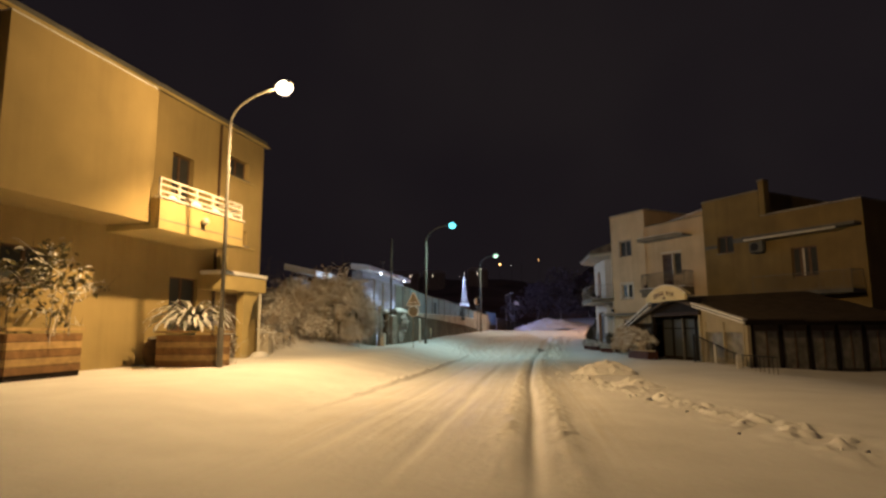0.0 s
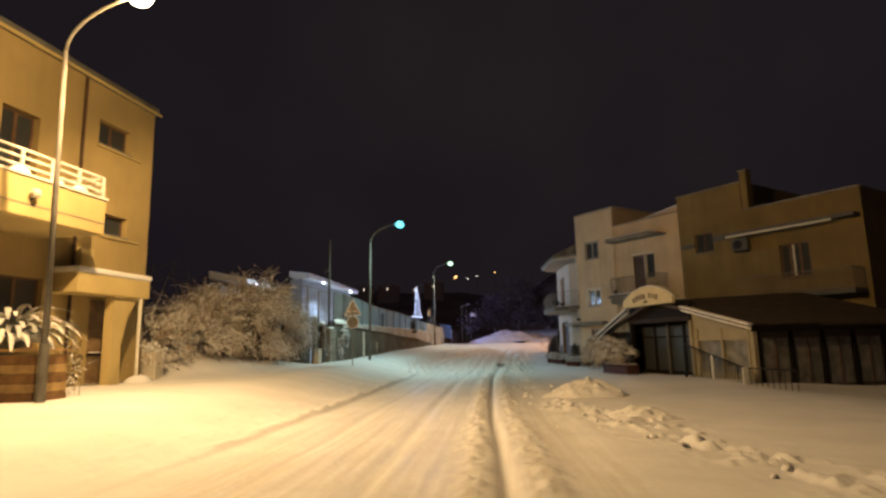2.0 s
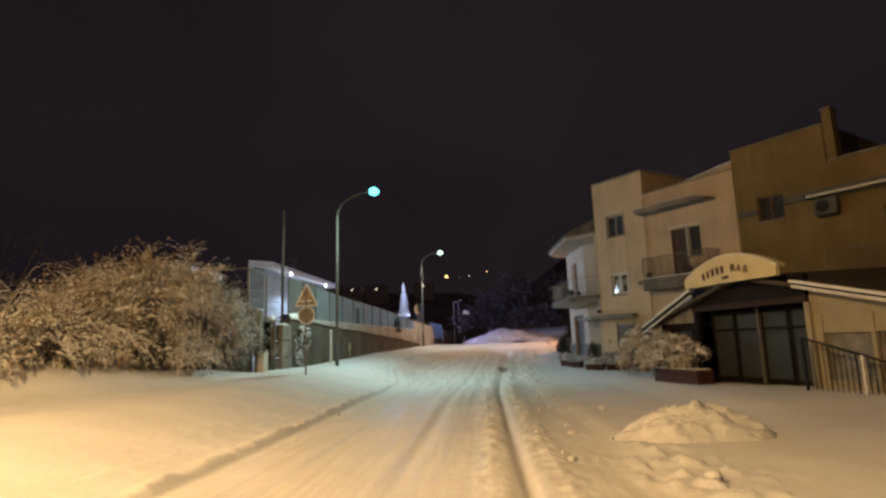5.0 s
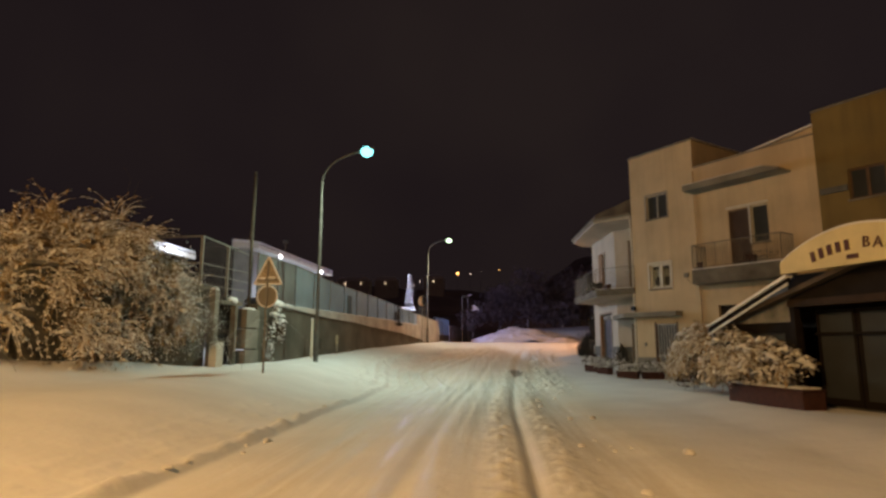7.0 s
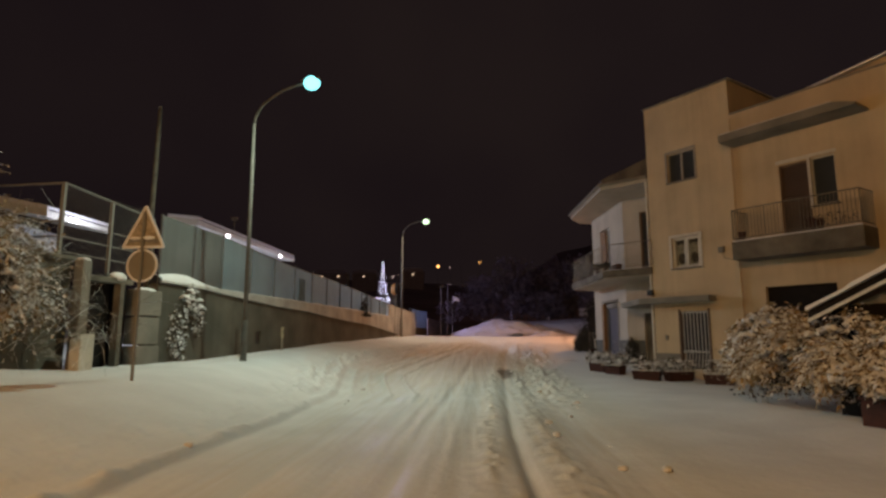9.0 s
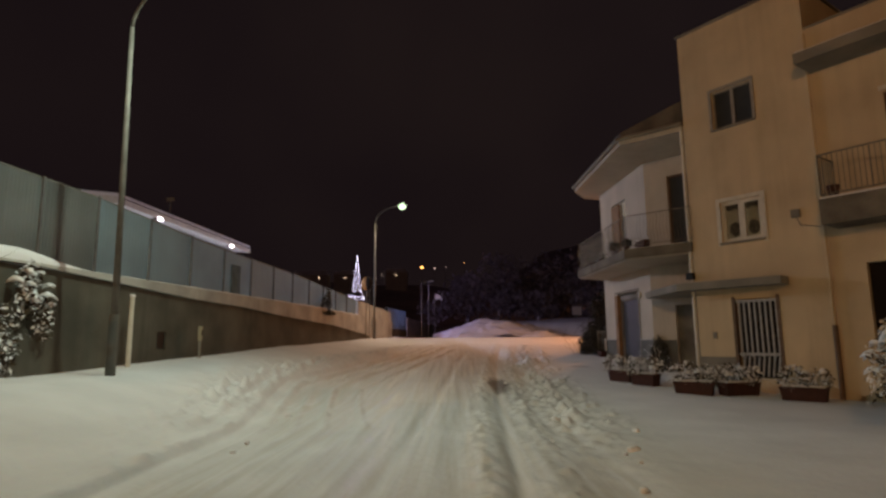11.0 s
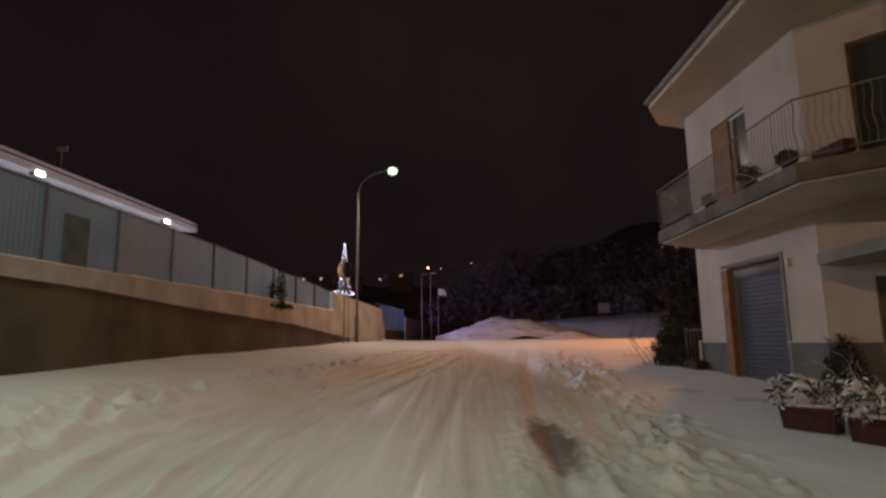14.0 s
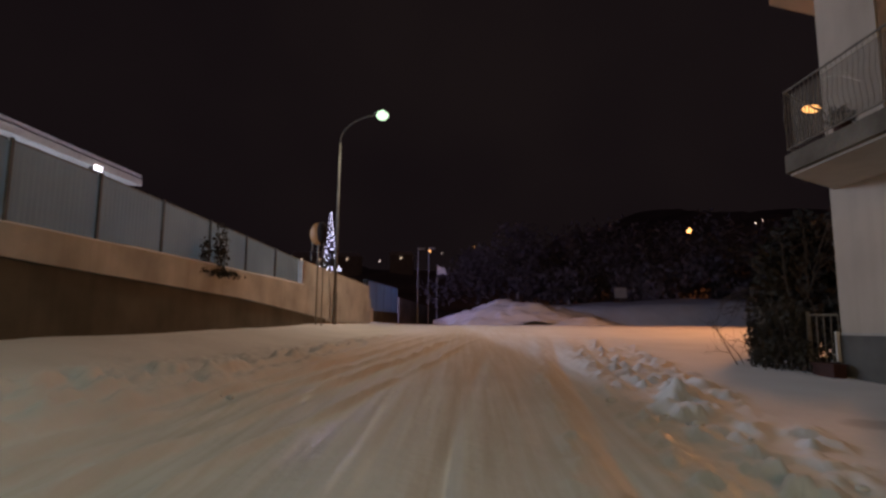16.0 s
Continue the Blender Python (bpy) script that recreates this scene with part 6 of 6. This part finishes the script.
# ---- far end of the street ----
xt = thing("light_tree", pose(-9.88, 82.2, B(-9.9, 82)), "tall cone-shaped tree of blue-white string lights", "light tree")
part("mast", tube([(0, 0, 0), (0, 0, 7.2)], [0.03, 0.015], 6), IRON, xt)
bm = bmesh.new()
for k in range(44):
    t = (k + 0.5) / 44
    zz, rr, a = 3.9 + 3.4 * t, 0.42 * (1 - t) + 0.015, k * 2.4
    bmesh.ops.create_icosphere(bm, subdivisions=1, radius=0.036, matrix=Matrix.Translation((rr * math.cos(a), rr * math.sin(a), zz)))
for k in range(16):
    a = k / 16 * 2 * math.pi
    bmesh.ops.create_icosphere(bm, subdivisions=1, radius=0.04, matrix=Matrix.Translation((0.7 * math.cos(a), 0.7 * math.sin(a), 3.35 + 0.12 * (k % 3))))
tagged(part("string_lights", bm, G_STRING, xt), kind="stuff")
for k in range(10):
    a = k / 10 * 2 * math.pi
    part("wire", tube([(0.52 * math.cos(a), 0.52 * math.sin(a), 3.2), (0, 0, 7.2)], 0.003, 3), IRON, xt)
tm = thing("traffic_mirror", pose(-6.35, 65.4, 2.4), "round convex traffic mirror with an orange back on a pole", "mirror")
part("pole", tube([(0, 0, -1.5), (0, 0, 2.2)], 0.03, 8), METAL, tm)
part("shell", ball((-0.05, 0.0, 2.2), 0.42, 0.66, 0.35, 1.0, 18), MIRROR_BACK, tm, "orange convex back", smooth=True)
part("hood", ball((0.12, -0.03, 2.24), 0.42, 0.55, 0.36, 1.0, 18), DARK, tm, "dark mirror hood", smooth=True)
part("brace", tube([(0.2, 0.02, -1.5), (0.2, 0.02, 1.9)], 0.02, 6), METAL, tm)
part("bracket", tube([(-0.25, 0.05, 1.2), (-0.25, 0.05, 2.0)], 0.015, 6), METAL, tm)

pg = thing("far_gateway", pose(-6.4, 76.0, 1.3, 0, 0, 84), "pale gateway pier and sheet fence beyond the wall", "gate")
part("dark_post", box(0, 0.12, 0, 0.12, -0.3, 2.45), IRON, pg)
part("dark_post", box(0.5, 0.72, 0, 0.12, -0.3, 2.5), IRON, pg)
part("low_pier", box(0.3, 1.0, -0.25, 0.0, -0.3, 0.85, 0.02), BAND, pg)
for k in range(4):
    part("sheet", box(0.75 + k * 1.95, 2.65 + k * 1.95, 0.05, 0.09, 0.75, 2.45), PANEL, pg)
    part("fence_post", box(0.68 + k * 1.95, 0.74 + k * 1.95, 0.04, 0.1, -0.2, 2.5), METAL, pg)
part("wall_base", box(0.75, 8.6, 0.02, 0.3, -0.3, 0.748), WALLDARK, pg)
pw = thing("far_wall", pose(-5.5, 85.0, 1.3, 0, 0, 80), "low grey wall running on beyond the gateway", "wall", kind="structure")
part("wall_base", extrude_y([(0, -0.3), (24, -0.3), (24, 1.1), (10, 1.5), (0, 1.9)], 0, 0.3), CONCRETE, pw)
for x, y, h, flag in ((-3.9, 81.5, 5.0, 0), (-3.4, 84.5, 5.4, 0), (-2.9, 86.5, 4.4, 1)):
    fp = thing("flagpole", pose(x, y, B(x, y)), "slim steel flagpole at the street's far end", "flagpole", "flagpoles")
    part("pole", tube([(0, 0, -0.2), (0, 0, h)], [0.05, 0.03], 8), METAL, fp)
    part("arm" if not flag else "flag", box(0.03, 0.45, -0.03, 0.03, h - 0.12, h) if not flag else extrude_y([(0.03, h - 0.1), (0.6, h - 0.3), (0.75, h - 0.8), (0.4, h - 0.65), (0.03, h - 0.75)], -0.01, 0.01), METAL if not flag else FRAME, fp)

snow_heap("snow_mound", 2.55, 22.5, 1.3, 0.85, 0.66, 3, "ploughed snow heap beside the wheel ruts", 0.1, rough=0.5, drop=0.10, n=70)
snow_heap("snow_mound", 2.75, 17.2, 0.85, 0.55, 0.34, 7, "low ploughed snow heap", -0.3, rough=0.5, drop=0.08, n=60)
snow_heap("far_snow_mound", 3.5, 83.5, 6.5, 3.2, 1.75, 11, "great ploughed snow heap at the street's end", 0.05, rough=0.6, n=80)
snow_heap("far_snow_mound", 6.5, 80.0, 2.0, 1.2, 0.6, 13, "smaller snow heap before the bank")
bk = thing("snow_bank", pose(3.0, 86.0, 0.6), "long snow-covered bank closing the street", "snow bank")
u = np.linspace(0, 30, 100)
prof = [(-2.5, 0.0), (-1.2, 1.6), (-0.6, 2.2), (0.4, 2.5), (2.5, 2.55), (8.0, 3.0), (14.0, 3.2)]
vs = [(a, b + 0.3 * float(fbm(np.float64(a / 3), np.float64(b), 70)), c * min(1, 0.75 + a / 60) * (1 + 0.10 * float(fbm(np.float64(a / 2.5), np.float64(b / 2), 71)))) for a in u for b, c in prof]
k = len(prof)
fs = [(i * k + j, (i + 1) * k + j, (i + 1) * k + j + 1, i * k + j + 1) for i in range(len(u) - 1) for j in range(k - 1)]
raw("bank", vs, fs, SNOW, bk, True)
fb = thing("roadside_box", pose(12.7, 95.0, 3.5), "small pale box on the bank", "box")
part("box", box(-0.5, 0.5, -0.2, 0.2, 0.2, 1.1, 0.03), BAND, fb)
part("post", box(-0.06, 0.06, -0.06, 0.06, -0.4, 0.2), METAL, fb)


def dark_tree(x, y, h, w, seed):
    ob = thing("tree", pose(x, y, B(x, y) + 0.5), "dark leafy tree standing in the night beyond the bank", "tree", "far trees")
    part("trunk", tube([(0, 0, -1), (0.1, 0, h * 0.3), (0.0, 0.1, h * 0.7)], [0.28, 0.2, 0.08], 8), TWIG, ob)
    g = np.random.default_rng(seed)
    blobs = [(w * 0.5 * g.normal() * 0.8, w * 0.4 * g.normal(), h * (0.3 + 0.6 * g.random()), w * 0.42, w * 0.42, h * 0.2) for _ in range(9)]
    v, f = leaf_cloud(blobs, 1500, 0.3, 0.3, 0.1, seed)
    raw("crown", v, f, LEAF_RIME, ob)


for k, (x, y, h, w) in enumerate(((0.5, 106, 8.5, 5), (4.5, 104, 7.5, 5), (8.5, 108, 10.0, 6), (13.5, 107, 11, 6), (18.5, 106, 11.5, 6.5), (24, 107, 11, 7), (29.5, 104, 10, 7), (35, 104, 9.5, 7), (22, 98, 6, 5), (28, 96, 6, 5), (15, 99, 5.0, 5), (9, 100, 5, 5))):
    dark_tree(x, y, h, w, 80 + k)

# hills in the dark, with the lights of the town on them
def hill_height(x, y):
    ridge = np.interp(x, [-420, -120, -30, 20, 60, 120, 420], [30, 36, 40, 32, 60, 75, 80]) + 10 * fbm(np.asarray(x) / 40.0, np.asarray(x) * 0.0, 90)
    return np.interp(y, [125, 160, 260, 420], [0.0, 0.18, 0.55, 1.0]) * ridge + 3.0 * fbm(np.asarray(x) / 15.0, np.asarray(y) / 15.0, 91) * np.clip((y - 125) / 30, 0, 1)


gx, gy = np.meshgrid(np.linspace(-420, 420, 170), np.concatenate([np.linspace(125, 260, 40), np.linspace(268, 430, 16)]))
gz = np.array([hill_height(gx[i], gy[i, 0]) for i in range(gx.shape[0])])
n = gx.shape[1]
i = (np.arange(gx.shape[0] - 1)[:, None] * n + np.arange(n - 1)[None]).reshape(-1)
tagged(raw("hill", np.stack([gx, gy, gz], -1).reshape(-1, 3).tolist(), np.stack([i, i + 1, i + n + 1, i + n], -1).tolist(), HILL, None, True), "dark hillside under the night sky", "hill", kind="structure")


def far_house(x, y, z, w, h, lit):
    """A low house on the hillside, some of its windows lit."""
    low = float(hill_height(np.float64(x), y)) - 1.5
    ob = thing("far_house", pose(x, y, 0), "distant pale house on the hillside with lit windows", "house", "hillside houses")
    part("wall", box(-w / 2, w / 2, 0, 6, low, z, 0.0), BAND, ob)
    part("roof", extrude_y([(-w / 2 - 0.4, z), (w / 2 + 0.4, z), (w / 2 - 0.6, z + h), (-w / 2 + 0.6, z + h)], -0.5, 6.5), SNOW, ob)
    for k in range(lit):
        cx = -w / 2 + w * (k + 0.5) / lit
        wd = new("window")
        wd.parent = ob
        part("pane", box(cx - 0.25, cx + 0.25, -0.06, -0.02, z - 1.4, z - 0.9), G_WINDOW, wd)
        part("sill", box(cx - 0.5, cx + 0.5, -0.14, -0.01, z - 1.75, z - 1.62), CONCRETE, wd)


for q in ((-57.0, 250, 26.0, 13, 1.4, 2), (-44.0, 252, 26.2, 9, 1.3, 1), (-24.0, 250, 26.6, 8, 1.2, 1)):
    far_house(*q)


def town_light(x, y, z, r, material):
    ob = thing("town_lamp", pose(x, y, z), "distant lit street lamp on the dark hillside", "street lamp", "town lamps")
    part("bulb", ball((0, 0, 0), r, seg=8), material, ob)
    part("pole", tube([(0, 0, min(-1.0, float(hill_height(np.float64(x), y)) - z - 0.5)), (0, 0, -r)], 0.06, 5), IRON, ob)


for x, y, z, r, m in ((-18.4, 322, 37.3, 0.7, G_ORANGE), (45.0, 163, 21.0, 0.65, G_ORANGE), (50.5, 163, 21.4, 0.2, G_TOWN), (58.5, 163, 22.6, 0.24, G_TOWN), (-62, 255, 24.0, 0.5, G_TOWN), (-59.5, 255, 24.9, 0.2, G_TOWN), (-57, 255, 23.6, 0.3, G_TOWN), (-49, 255, 24.6, 0.22, G_TOWN), (-47.6, 255, 24.2, 0.3, G_TOWN), (-41, 258, 25.2, 0.2, G_TOWN), (-33, 258, 25.2, 0.32, G_TOWN), (-30.5, 258, 26.5, 0.18, G_TOWN),
                      (-24, 300, 31.0, 0.22, G_TOWN), (-11, 300, 34.0, 0.28, G_TOWN), (-6, 300, 34.8, 0.18, G_TOWN), (3, 300, 36.5, 0.24, G_ORANGE), (61, 165, 23.5, 0.16, G_TOWN), (57, 165, 22.7, 0.13, G_TOWN), (42, 163, 20.6, 0.12, G_TOWN)):
    town_light(x, y, z, r * (0.5 if m == G_TOWN else 0.8), m)
ol = thing("street_lamp", pose(13.6, 65.6, B(13.6, 65.6)), "orange street lamp beyond the house, lit", "street lamp", "street lamps")
part("pole", tube([(0, 0, -0.2), (0, 0, 8.1)], [0.08, 0.05], 10), METAL, ol)
part("arm", tube([(0, 0, 8.05), (-0.5, -0.1, 8.35), (-1.2, -0.2, 8.45)], 0.035, 8), METAL, ol)
part("lamp_housing", ball((-1.4, -0.25, 8.47), 0.26, 1.3, 0.6, 0.3, 14), METAL, ol, smooth=True)
part("lamp_lens", ball((-1.42, -0.26, 8.38), 0.26, 1.3, 0.8, 0.6, 12), G_ORANGE, ol, smooth=True).visible_shadow = False

# clods of snow
bm = bmesh.new()
for k in range(80):
    y = 6 + 46 * RNG.random()
    x = (0.9 + 0.5 * RNG.normal() + (0.21 * (22 - y) if y < 21 else 0.02 * (y - 21))) if RNG.random() < 0.75 or y < 22 else -4.2 + 0.25 * RNG.normal()
    r = 0.02 + 0.06 * RNG.random() ** 2
    bmesh.ops.create_icosphere(bm, subdivisions=2, radius=r, matrix=Matrix.Translation((x, y, G(x, y) + r * 0.3)) @ Matrix.Rotation(RNG.random() * 6, 4, "Z") @ Matrix.Diagonal((1.3, 0.9, 0.7, 1)))
for v in bm.verts:
    v.co += Vector((noise.noise(v.co * 13), noise.noise(v.co * 13 + Vector((5, 0, 0))), noise.noise(v.co * 9 + Vector((0, 5, 0))))) * 0.012
ob = new("snow_clods", mesh_of(bm, "snow_clods", SNOW_ROUGH, True))
tagged(ob, "loose clods of snow strewn along the ruts", "snow", kind="stuff")
